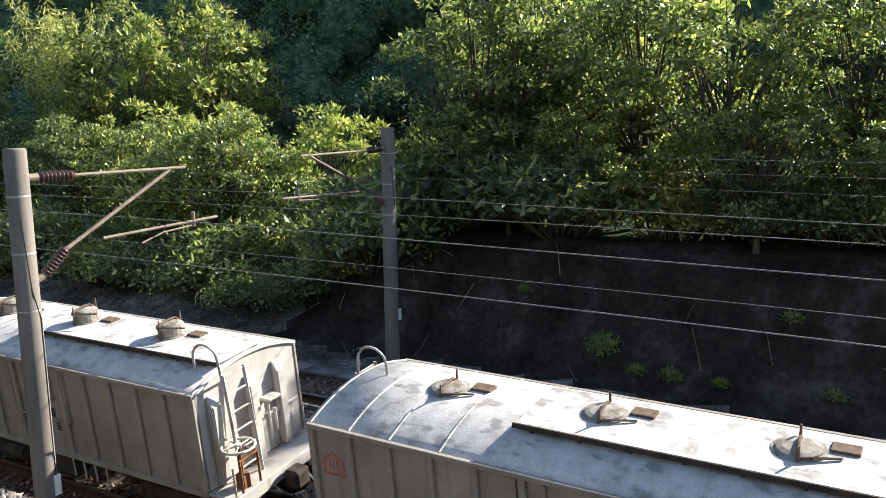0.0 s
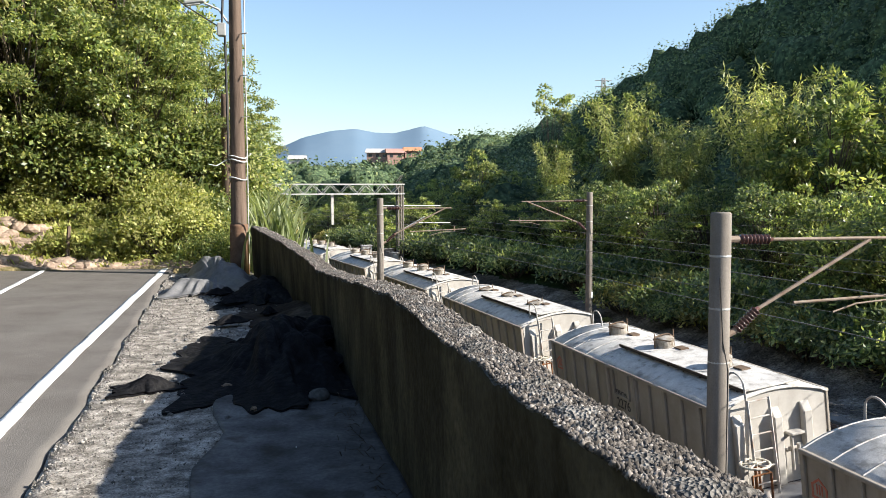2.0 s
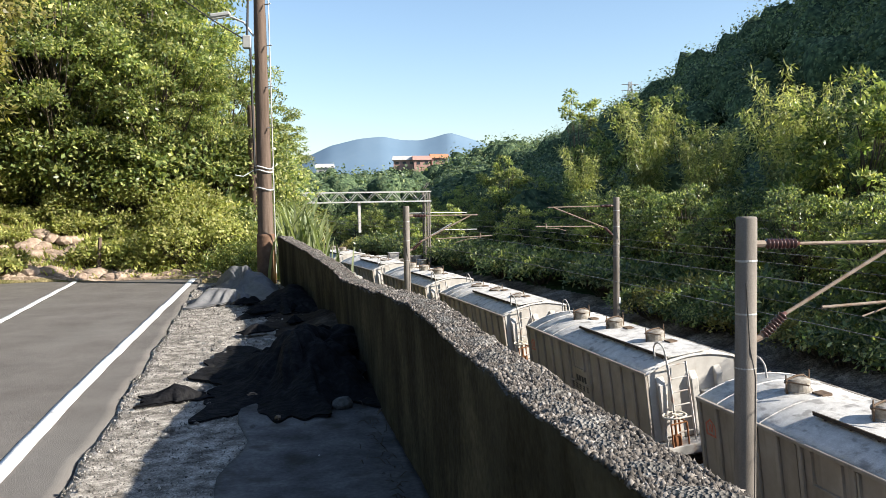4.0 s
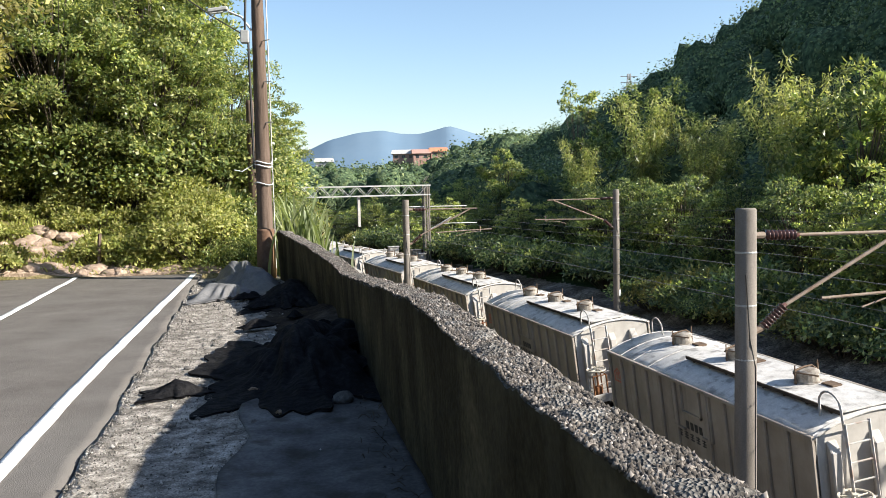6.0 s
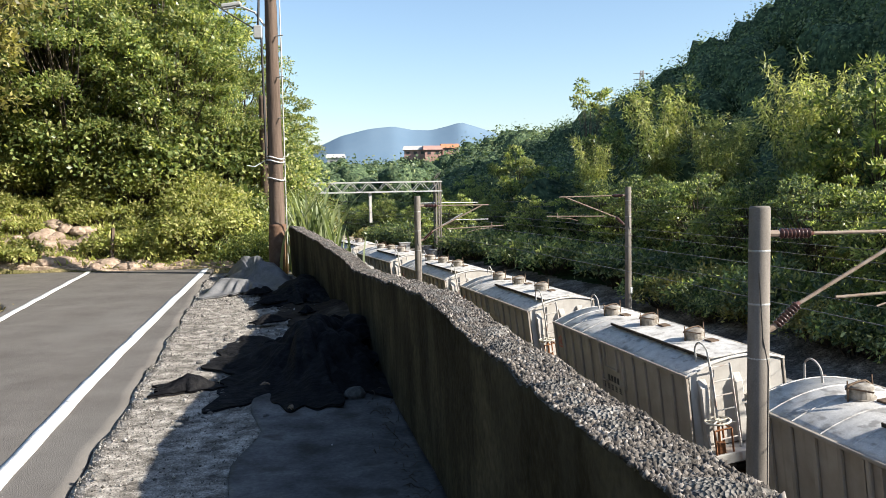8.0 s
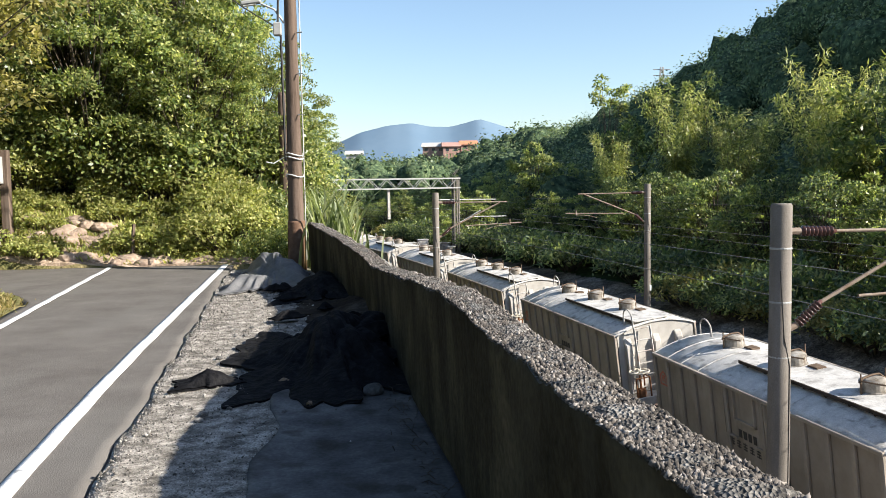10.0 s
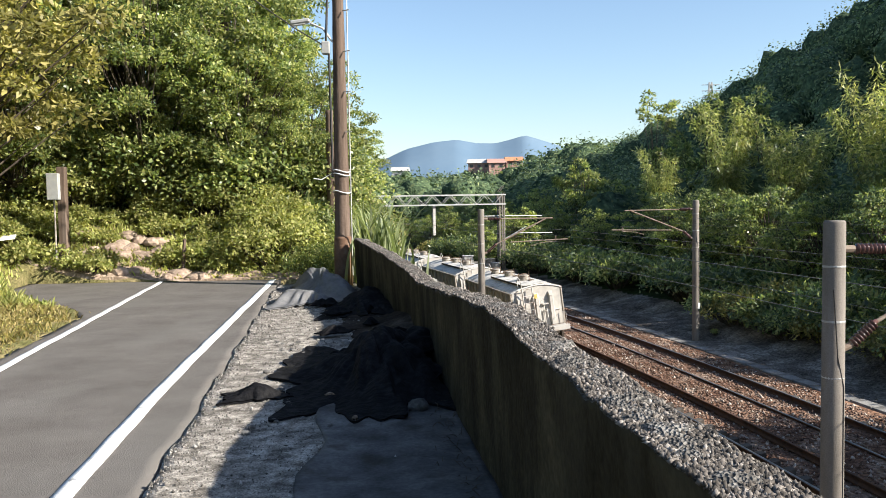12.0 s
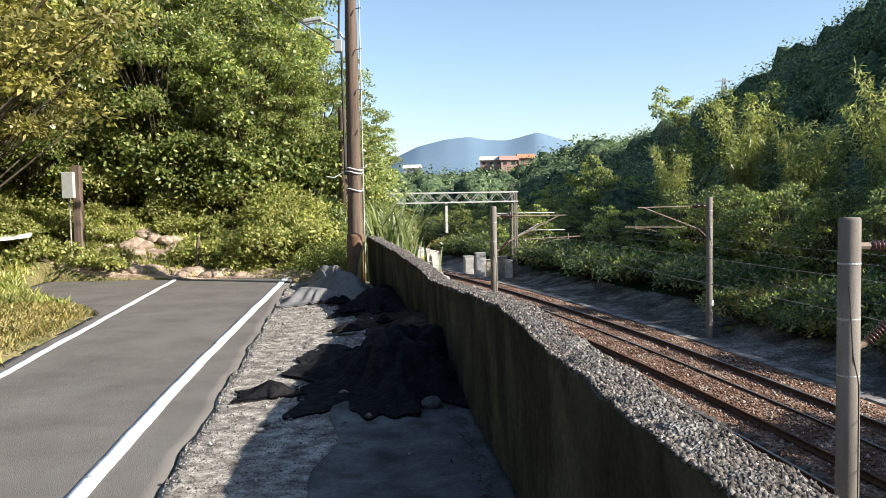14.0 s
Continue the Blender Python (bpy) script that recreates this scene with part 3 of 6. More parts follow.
def make_ground():
    na, rad = 420, np.concatenate([np.linspace(1.5, 60, 110), np.geomspace(61, 640, 90), np.geomspace(680, 4500, 12)])
    az = np.concatenate([np.linspace(-15, 85, 300, endpoint=False), np.linspace(85, 345, 120, endpoint=False)])
    A, R = np.meshgrid(np.radians(az), rad, indexing="ij")
    X, Y = R * np.sin(A), R * np.cos(A)
    Z = ground_z(X, Y)
    Z = np.where(R > 660, np.minimum(Z, 0) - 8, Z)
    n, k = X.shape
    v = np.stack([X, Y, Z], -1).reshape(-1, 3)
    i, j = np.meshgrid(np.arange(n), np.arange(k - 1), indexing="ij")
    a, b = i * k + j, ((i + 1) % n) * k + j
    q = np.stack([a, a + 1, b + 1, b], -1).reshape(-1, 4)
    me = np_mesh("ground", np.concatenate([v, [[0, 0, -5.02]]]), q)
    ob = link("ground", me, UNDERGROWTH)
    me.materials.append(SOIL)
    me.materials.append(GRAVEL)
    c = v[q].mean(1)
    s, o = track_coords(c[:, 0], c[:, 1])
    mi = np.zeros(len(q), np.int32)
    mi[(o > 8.9) & (o < 12.4) & (c[:, 1] < 19) & (np.hypot(c[:, 0], c[:, 1]) < 80)] = 1
    mi[(o > -9) & (o <= 8.9) & (s < 160)] = 2
    mi[(o > 8.9) & (o < 11.5) & (c[:, 1] >= 19) & (s < 110)] = 2
    me.polygons.foreach_set("material_index", mi)
    for p in me.polygons:
        p.use_smooth = True
    tagged(ob, "valley floor and wooded slopes with soil and gravel", "ground", kind="structure")


make_ground()


# a small eight-sided stone
STONE_V = np.array([(1, 0, 0), (-1, 0, 0), (0, 1, 0), (0, -1, 0), (0, 0, 1), (0, 0, -1)], float)
STONE_F = np.array([(0, 2, 4), (2, 1, 4), (1, 3, 4), (3, 0, 4), (2, 0, 5), (1, 2, 5), (3, 1, 5), (0, 3, 5)])


# ---- road, shoulder and wall ----
def wall_x(y):
    return np.interp(y, [-8, 11, 13.2, 16.8], [1.64, -0.26, -0.72, -1.5])


def wall_h(y):
    h = np.interp(y, [-8, 3.4, 4.2, 4.9, 5.6, 7.4, 9.5, 10.6, 13.2, 16.8], [1.0, 1.0, 1.02, 1.03, 0.99, 0.87, 0.74, 0.72, 0.84, 0.95])
    return h + 0.006 * np.sin(y * 4.3 + 1) + 0.006 * np.sin(y * 7.9) * np.sin(y * 1.7) + 0.004 * np.sin(y * 17.3)


def strip(name, left, right, y0, y1, z, material, label, category, cols=14, step=0.25, rough=0.006, kind="structure", depth=0.3):
    """A laid strip between two edges given as functions of y, with a skirt down."""
    n = int((y1 - y0) / step) + 1
    ys = np.linspace(y0, y1, n)
    t = np.linspace(0, 1, cols)
    L, Rr = left(ys), right(ys)
    X = L[:, None] + (Rr - L)[:, None] * t
    Y = np.repeat(ys[:, None], cols, 1)
    zz = z(X, Y) if callable(z) else np.full_like(X, z)
    Z = zz + rough * hill_noise(X, Y, 2.3) + rough * 0.6 * hill_noise(X + 3, Y, 6.1)
    v = np.stack([X, Y, Z], -1)
    low = v.copy()
    low[..., 2] -= depth
    v = np.concatenate([v.reshape(-1, 3), low.reshape(-1, 3)])
    i, j = np.meshgrid(np.arange(n - 1), np.arange(cols - 1), indexing="ij")
    a = i * cols + j
    top = np.stack([a, a + 1, a + 1 + cols, a + cols], -1).reshape(-1, 4)
    off = n * cols
    sk = []
    for i in range(n - 1):
        a, b = i * cols, (i + 1) * cols
        sk.append((a, b, b + off, a + off))
        a, b = a + cols - 1, b + cols - 1
        sk.append((b, a, a + off, b + off))
    for j in range(cols - 1):
        sk.append((j + 1, j, j + off, j + 1 + off))
        a = (n - 1) * cols + j
        sk.append((a, a + 1, a + 1 + off, a + off))
    ob = link(name, np_mesh(name, v, np.concatenate([top, np.array(sk)])), material)
    return tagged(ob, label, category, kind=kind)


def crack_x(y):
    return -1.08 - 0.12 * y + 0.014 * np.sin(y * 3.1) + 0.012 * np.sin(y * 7.7) + 0.006 * np.sin(y * 23)


def line_r(y):
    return np.interp(y, [-8, 0, 3, 4.66, 6.2, 7.6, 8.8, 10.2, 13.2, 17.8, 19], [-0.55, -1.42, -1.885, -2.11, -2.295, -2.45, -2.575, -2.71, -2.985, -3.41, -3.52])


def line_l(y):
    return -3.2 - 0.149 * y


def verge_z(x, y):
    r = np.hypot(x, y)
    rise = smooth01((-1.7 - x) / 2.2) * (1.15 * smooth01((r - 19.6) / 3.2) + 0.2 * np.maximum(r - 22.0, 0)) * smooth01((y - 6) / 8)
    return -0.02 + rise + 0.14 * smooth01((line_l(y) - 1.5 - x) / 2.5)


strip("pavement", crack_x, lambda y: wall_x(y) + 0.05, -8, 17.5, 0.0, SHOULDER, "worn concrete shoulder beside the road, gravelly and stained", "pavement", cols=24, rough=0.012)
# Dark strip out to the shadow edge: shade painted along the wall foot.
strip("pavement", lambda y: wall_x(y) - 1.12 + 0.1 * np.sin(y * 1.3) + 0.05 * np.sin(y * 4.7), lambda y: wall_x(y) + 0.04, 2.0, 7.0, 0.017, SHADE_CONCRETE, "smooth concrete strip darkened where the wall's shadow falls", "pavement", cols=24, rough=0.01, depth=0.05)
strip("road", lambda y: line_l(y) - 0.25 - 2.7 * smooth01((y - 12.5) / 5), lambda y: crack_x(y) - 0.011, -8, 18.7, -0.012, ASPHALT, "narrow grey asphalt lane with worn surface", "road", cols=26)
strip("verge", lambda y: 0 * y - 26, lambda y: line_l(y) - 0.2 - 2.7 * smooth01((y - 12.5) / 5), -8, 18.7, lambda x, y: verge_z(x, y), GRASS_DIRT, "grassy roadside verge with dry patches", "ground", cols=40, rough=0.05)
strip("verge", lambda y: 0 * y - 26, lambda y: -2.35 + 0 * y, 18.65, 40, lambda x, y: verge_z(x, y), GRASS_DIRT, "overgrown bank foot beyond the road bend", "ground", cols=50, rough=0.08, depth=1.2)
strip("rubble_bed", lambda y: 0 * y - 8.6, lambda y: 0 * y - 2.5, 18.72, 19.75, lambda x, y: verge_z(x, y) + 0.05, RUBBLE, "pinkish broken soil and rubble at the road end", "ground", cols=60, step=0.1, rough=0.03, depth=0.2)
strip("road_line", lambda y: line_r(y) - 0.06, lambda y: line_r(y) + 0.06, -8, 18.6, 0.0, LINE_PAINT, "white painted edge line", "road marking", cols=4, depth=0.02)
strip("road_line", lambda y: line_l(y) - 0.045, lambda y: line_l(y) + 0.045, -8, 18.6, 0.0, LINE_PAINT, "white painted edge line", "road marking", cols=4, depth=0.02)


def make_wall():
    ys = np.arange(-8, 16.8, 0.04)
    n = len(ys)
    hs = wall_h(ys) + 0.008 * np.sin(ys * 13) * np.sin(ys * 5.3) + np.random.default_rng(4).normal(0, 0.006, n)
    th = 0.19 + 0.012 * np.sin(ys * 9)
    zf = np.array([-5.1, -0.1, 0.0, 0.15, 0.35, 0.55, 0.75, 0.9, 0.97, 1.0])
    cols = []
    rng = np.random.default_rng(9)
    for k, q in enumerate(zf):
        z = np.where(q > 0, q * hs, q)
        x = wall_x(ys) + 0.006 * np.sin(ys * 2.7 + 0.4 * k) + rng.normal(0, 0.0012, n) + (0.03 * (1 - max(q, 0)))
        cols.append(np.stack([x, ys, z], 1))
    for fx, dz in ((0.33, 0.015), (0.66, 0.012), (1.0, 0.0)):
        cols.append(np.stack([wall_x(ys) + fx * th, ys, hs + dz + rng.normal(0, 0.008, n)], 1))
    cols.append(np.stack([wall_x(ys) + th + 0.25, ys, np.full(n, -5.1)], 1))
    v = np.stack(cols, 1)
    k = v.shape[1]
    i, j = np.meshgrid(np.arange(n - 1), np.arange(k - 1), indexing="ij")
    a = i * k + j
    q = np.stack([a, a + k, a + k + 1, a + 1], -1)
    me = np_mesh("wall_roadside", v.reshape(-1, 3), q.reshape(-1, 4)[:, ::-1])
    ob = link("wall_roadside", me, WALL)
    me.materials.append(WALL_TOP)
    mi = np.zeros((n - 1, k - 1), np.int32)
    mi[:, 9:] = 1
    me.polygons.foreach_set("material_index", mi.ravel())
    end = bmesh.new()
    vs = [end.verts.new(tuple(p)) for p in v[-1]]
    end.faces.new(vs)
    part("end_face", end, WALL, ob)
    tagged(ob, "moss-stained concrete retaining wall, face darkened for shade, with a rough broken top", "wall", kind="structure")
    # loose aggregate along the top
    r = np.random.default_rng(21)
    bv, bf = STONE_V, STONE_F
    m = 52000
    y = 0.9 + 15.6 * r.uniform(0, 1, m) ** 2.5
    u = r.uniform(-0.02, 1.04, m)
    rad = (0.0035 + 0.0075 * r.uniform(0, 1, m) ** 2) * (1 + 0.04 * y)
    c = np.stack([wall_x(y) + u * 0.2, y, wall_h(y) + 0.008 + 0.25 * rad], 1)
    vv = c[:, None] + bv[None] * (rad[:, None] * r.uniform(0.6, 1.3, (m, 3)))[:, None] + r.normal(0, 0.22, (m, len(bv), 3)) * rad[:, None, None]
    ff = bf[None] + (np.arange(m) * len(bv))[:, None, None]
    tagged(link("wall_gravel", np_mesh("wall_gravel", vv.reshape(-1, 3), ff.reshape(-1, 3)), WALL_STONE), "grey gravel aggregate breaking out of the wall top", "gravel", kind="stuff")


make_wall()


def shoulder_grit():
    """Loose grit lying on the worn shoulder and along the crack."""
    r = np.random.default_rng(52)
    bv, bf = STONE_V, STONE_F
    m = 14000
    y = 2.2 + 14.6 * r.uniform(0, 1, m) ** 1.15
    left, right = crack_x(y) + 0.02, wall_x(y) - 0.04
    u = r.uniform(0, 1, m) ** 2.0
    rad = r.uniform(0.002, 0.0062, m) * (0.8 + 0.075 * y) * np.where(r.uniform(0, 1, m) > 0.97, 2.2, 1.0)
    c = np.stack([left + (right - left) * u, y, 0.004 + 0.35 * rad], 1)
    c[:, 2] += 0.012 * hill_noise(c[:, 0], y, 2.3) + 0.0072 * hill_noise(c[:, 0] + 3, y, 6.1)
    vv = c[:, None] + bv[None] * (rad[:, None] * r.uniform(0.6, 1.3, (m, 3)))[:, None] + r.normal(0, 0.2, (m, len(bv), 3)) * rad[:, None, None]
    ff = bf[None] + (np.arange(m) * len(bv))[:, None, None]
    tagged(link("shoulder_grit", np_mesh("shoulder_grit", vv.reshape(-1, 3), ff.reshape(-1, 3)), GRIT), "loose pale grit strewn over the concrete shoulder", "gravel", kind="stuff")


shoulder_grit()


# ---- railway ----
def make_track():
    bed = [(-2.9, -0.45), (-1.7, -0.24), (1.5, -0.2), (2.1, -0.25), (2.7, -0.18), (5.6, -0.2), (6.6, -0.36), (6.6, -0.6), (-2.9, -0.6)]
    tagged(sweep("ballast_bed", bed, -30, 260, 1.5, BALLAST, cant=1.0), "brown rusty ballast bed under two tracks", "ballast", kind="structure")
    prof = [(q[0] * 1.25, q[1] * 1.3) for q in [(-0.065, -0.15), (0.065, -0.15), (0.06, -0.135), (0.012, -0.12), (0.012, -0.035), (0.034, -0.03), (0.034, -0.002), (0.026, 0), (-0.026, 0), (-0.034, -0.002), (-0.034, -0.03), (-0.012, -0.035), (-0.012, -0.12), (-0.06, -0.135)]]
    for o, cant in ((0.0, CANT), (4.1, 6.0)):
        t = tagged(thing("railway_track", "two rusty steel rails on dark sleepers in ballast", "railway track", group="railway tracks"), kind="structure")
        for side in (-0.5685, 0.5685):
            rail = sweep("rail", [(px + side, pz) for px, pz in prof], -30, 260, 1.5, RAIL_SIDE, t, cant=cant, o=o)
            sweep("rail_head", [(side - 0.03, 0.001), (side - 0.03, 0.004), (side + 0.03, 0.004), (side + 0.03, 0.001)], -30, 260, 1.5, RAIL_TOP, rail, cant=cant, o=o)
        bm = bmesh.new()
        box(bm, -1.05, -0.11, -0.36, 1.05, 0.11, -0.18, 0.012)
        first = None
        for k in range(120):
            m = track_pose(16 + 0.62 * k, o, 0, cant)
            if first is None:
                first = part("sleeper", bm, SLEEPER, t)
                ob = first
            else:
                ob = link("sleeper", first.data, None, t)
            ob.matrix_world = m
    spare = [(px * 0.9 + 1.98, pz * 0.9 - 0.03) for px, pz in prof]
    tagged(sweep("spare_rail", spare, 6, 72, 1.5, RAIL_SIDE, cant=1.0), "single rusty rail lying between the tracks", "rail")
    bm = bmesh.new()
    box(bm, -0.24, -0.47, -0.5, 0.24, 0.47, -0.22, 0.015)
    first = part("slab", bm, TROUGH)
    trough = thing("cable_trough", "row of pale concrete trough slabs along the track", "cable trough")
    first.parent = trough
    first.matrix_world = track_pose(14, 6.95, 0, 0)
    for k in range(1, 100):
        link("slab", first.data, None, trough).matrix_world = track_pose(14 + 0.96 * k, 6.95 + 0.02 * math.sin(k * 2.1), 0.015 * math.sin(k * 1.7), 0)


make_track()


def ballast_stones():
    """Loose stones lying on the bed, most of them where the line passes nearest."""
    r = np.random.default_rng(33)
    bv, bf = STONE_V, STONE_F
    m = 16000
    s = 30 + 45 * r.uniform(0, 1, m) ** 1.3
    o = r.uniform(-2.0, 6.3, m)
    keep = np.ones(m, bool)
    for q in (-0.57, 0.57, 1.98, 3.53, 4.67):
        keep &= np.abs(o - q) > 0.09
    s, o = s[keep], o[keep]
    m = len(s)
    z = np.interp(o, [-2.9, -1.7, 1.5, 2.1, 2.7, 5.6, 6.6], [-0.45, -0.24, -0.2, -0.25, -0.18, -0.2, -0.36]) + o * math.tan(radians(1.0))
    a = s / ARC_R
    rad = r.uniform(0.025, 0.055, m)
    c = np.stack([ARC_X - ARC_R + (ARC_R + o) * np.cos(a), ARC_Y + (ARC_R + o) * np.sin(a), RAIL_Z + z + 0.2 * rad], 1)
    vv = c[:, None] + bv[None] * (rad[:, None] * r.uniform(0.6, 1.3, (m, 3)))[:, None] + r.normal(0, 0.2, (m, len(bv), 3)) * rad[:, None, None]
    ff = bf[None] + (np.arange(m) * len(bv))[:, None, None]
    tagged(link("ballast_stones", np_mesh("ballast_stones", vv.reshape(-1, 3), ff.reshape(-1, 3)), BALLAST_STONE), "coarse rusty brown ballast stones between the rails", "ballast", kind="stuff")


ballast_stones()


def insulator(bm, a, b, r=0.075, sheds=8):
    a, b = Vector(a), Vector(b)
    L = (b - a).length
    rings = [(0.03, 0.0)]
    for k in range(sheds):
        z = L * (0.08 + 0.84 * k / sheds)
        rings += [(0.035, z), (r, z + 0.02), (r * 0.95, z + 0.035), (0.035, z + 0.045)]
    rings.append((0.03, L))
    lathe(bm, rings, Matrix.Translation(a) @ (b - a).to_track_quat("Z", "Y").to_matrix().to_4x4(), 14)


def catenary_mast(name, label, x, y, top, foot, r, side, reach=2.75, square=False, arm_drop=0.38):
    """A concrete mast with its cantilever: side is +1 where the arm reaches to the right of the track's direction."""
    s, o = (float(q) for q in track_coords(np.array([x]), np.array([y])))
    a = track(s)[2]
    mast = thing(name, label, "catenary mast", Matrix.Translation((x, y, foot)) @ Matrix.Rotation(a, 4, "Z"), group="catenary masts")
    h = top - foot
    bm = bmesh.new()
    if square:
        box(bm, -r, -r, -0.3, r, r, h, 0.03)
    else:
        lathe(bm, [(r * 1.12, -0.3), (r * 1.1, 0.2), (r, h - 0.03), (r * 0.9, h)], sides=24)
    part("shaft", bm, POLE, mast, smooth=not square)
    for z in (h - 0.62, h - 1.35, h - 2.1):
        bm = bmesh.new()
        lathe(bm, [(r * 1.03, z), (r * 1.05, z + 0.012), (r * 1.03, z + 0.03)], sides=20)
        part("band", bm, GALV, mast)
    z1, z2 = h - arm_drop, h - arm_drop - 1.3
    bm = bmesh.new()
    insulator(bm, (side * (r + 0.12), 0, z1), (side * (r + 0.68), 0, z1 - 0.01))
    part("insulator", bm, INSULATOR, mast, "ribbed brown porcelain insulator", True)
    bm = bmesh.new()
    insulator(bm, (side * (r + 0.1), 0, z2), (side * (r + 0.48), 0, z2 + 0.33))
    part("insulator", bm, INSULATOR, mast, "ribbed brown porcelain insulator", True)
    bm = bmesh.new()
    rod(bm, (side * (r - 0.05), 0, z1), (side * (r + 0.14), 0, z1), 0.05)
    part("bracket", bm, ARM, mast)
    bm = bmesh.new()
    rod(bm, (side * (r - 0.05), 0, z2 - 0.05), (side * (r + 0.12), 0, z2 + 0.02), 0.05)
    part("bracket", bm, ARM, mast)
    bm = bmesh.new()
    rod(bm, (side * (r + 0.66), 0, z1 - 0.01), (side * reach, 0, z1 - 0.02), 0.024)
    part("top_tube", bm, ARM, mast)
    bm = bmesh.new()
    rod(bm, (side * (r + 0.46), 0, z2 + 0.31), (side * (reach - 0.3), 0, z1 - 0.04), 0.028)
    part("strut", bm, ARM, mast)
    bm = bmesh.new()
    rod(bm, (side * (r + 1.05), 0, z1 - 0.92), (side * (reach + 0.6), 0, z1 - 0.85), 0.022)
    rod(bm, (side * (reach + 0.1), 0, z1 - 0.95), (side * (reach + 0.1), 0, z1 - 0.72), 0.03)
    path_tube(bm, [(side * (reach - 0.9), 0, z1 - 1.08), (side * (reach - 0.5), 0, z1 - 0.97), (side * (reach + 0.1), 0, z1 - 0.93)], 0.014)
    part("registration_arm", bm, ARM, mast)
    bm = bmesh.new()
    path_tube(bm, [(r * 0.5, -r * 0.95, z) for z in (0, h - 2.2)] + [(-r * 0.2, -r * 1.05, h - 1.8), (-r * 0.6, -r * 0.95, h - 0.9)], 0.008, 5)
    part("earth_wire", bm, CABLE, mast)
    if not square:
        bm = bmesh.new()
        box(bm, r * 0.2, -r * 1.16, 1.42, r * 0.9, -r * 0.95, 1.7, 0.005)
        part("number_plate", bm, WHITE_TAPE, mast, "small white plate")
    return mast


catenary_mast("catenary_mast", "round grey concrete mast with brown insulators beside the wall", 5.38, 10.93, 1.34, -4.7, 0.14, 1)
catenary_mast("catenary_mast", "round grey concrete mast standing close behind the wall", 1.98, 32.0, 1.37, -4.7, 0.125, 1, reach=2.9)
catenary_mast("catenary_mast", "slim concrete mast across the tracks before the trees", 11.83, 36.95, 1.56, -4.7, 0.14, -1, reach=3.4)
catenary_mast("catenary_mast", "thick weathered concrete mast at the foot of the soil bank", 15.4, 13.45, 1.41, -4.7, 0.165, -1, reach=3.2, arm_drop=0.5)


def make_gantry(s, label, height=6.82, width=13.0):
    x, y, a = track(s, 9.7)
    g = thing("catenary_gantry", label, "gantry", Matrix.Translation((x, y, -4.65)) @ Matrix.Rotation(a, 4, "Z"))
    for px in (0.0, -width):
        bm = bmesh.new()
        for dx in (-0.2, 0.2):
            for dy in (-0.2, 0.2):
                box(bm, px + dx - 0.05, dy - 0.05, -0.4, px + dx + 0.05, dy + 0.05, height)
        for k in range(13):
            z = 0.2 + k * 0.57
            for dy in (-0.2, 0.2):
                rod(bm, (px - 0.2, dy, z), (px + 0.2, dy, z + 0.5), 0.025, sides=4)
        part("column", bm, POLE if px == 0 else GALV, g)
    for dy in (-0.3, 0.3):
        for z in (height - 0.75, height):
            bm = bmesh.new()
            box(bm, -width - 0.3, dy - 0.05, z - 0.05, 0.3, dy + 0.05, z + 0.05)
            part("chord", bm, GALV, g)
        n = int(width / 0.7)
        for k in range(n):
            bm = bmesh.new()
            x0 = -width + k * width / n
            up = k % 2
            rod(bm, (x0, dy, height - 0.75 * up), (x0 + width / n, dy, height - 0.75 * (1 - up)), 0.03, sides=4)
            part("lattice_bar", bm, GALV, g)
    bm = bmesh.new()
    rod(bm, (0, 0, height - 1.7), (-1.6, 0, height - 1.7), 0.04)
    rod(bm, (0.1, 0, height - 1.7), (3.6, 0, height - 1.75), 0.04)
    rod(bm, (0.2, 0, height - 3.6), (2.2, 0, height - 2.6), 0.04)
    rod(bm, (1.2, 0, height - 3.1), (4.5, 0, height - 3.15), 0.04)
    part("side_arm", bm, GALV, g)
    bm = bmesh.new()
    box(bm, -5.75, -0.1, height - 3.1, -5.55, 0.1, height - 0.75)
    part("drop_post", bm, KERB, g)
    return g


make_gantry(85.3, "grey steel lattice gantry spanning the tracks")


def make_wire(o, z, s0, s1, r, label, sag=0.0, span=29.0):
    pts = []
    for s in np.linspace(s0, s1, int((s1 - s0) / 2) + 1):
        x, y, a = track(s, o)
        u = ((s - 31.0) / span) % 1.0
        pts.append((x, y, z - sag * 4 * u * (1 - u)))
    v, f = tubes_np([(np.array(pts), np.full(len(pts), r))], 5)
    tagged(link("overhead_wire", np_mesh("overhead_wire", v, f), WIRE), label, "wire", group="overhead wires")


make_wire(-0.2, 0.16, -10, 120, 0.0075, "grey messenger wire over the near track", 0.05)
make_wire(-0.2, -0.24, -10, 120, 0.0042, "thin grey auxiliary wire over the near track")
make_wire(-0.2, -0.51, -10, 120, 0.0075, "grey contact wire over the near track")
make_wire(3.9, 0.19, -10, 120, 0.007, "grey messenger wire over the far track", 0.08)
make_wire(3.9, -0.14, -10, 120, 0.007, "grey contact wire over the far track")
make_wire(6.9, 0.86, -10, 120, 0.0042, "thin grey feeder wire beside the far masts", 0.08)
make_wire(6.9, 0.60, -10, 120, 0.0042, "thin grey feeder wire beside the far masts", 0.08)
make_wire(6.9, 0.30, -10, 120, 0.0042, "thin grey feeder wire beside the far masts", 0.08)



# ---- wagons ----
WAGON_L, WAGON_LOW = 7.12, 0.92
WAGON_PITCH, WAGON_V, WAGON_A, WAGON_S, WAGON_T, WAGONS = 9.24, 11.495, 0.055, 36.71, 10.5, 22


def roof_z(x):
    return 2.60 + 0.23 * (1 - (x / 1.06) ** 2)


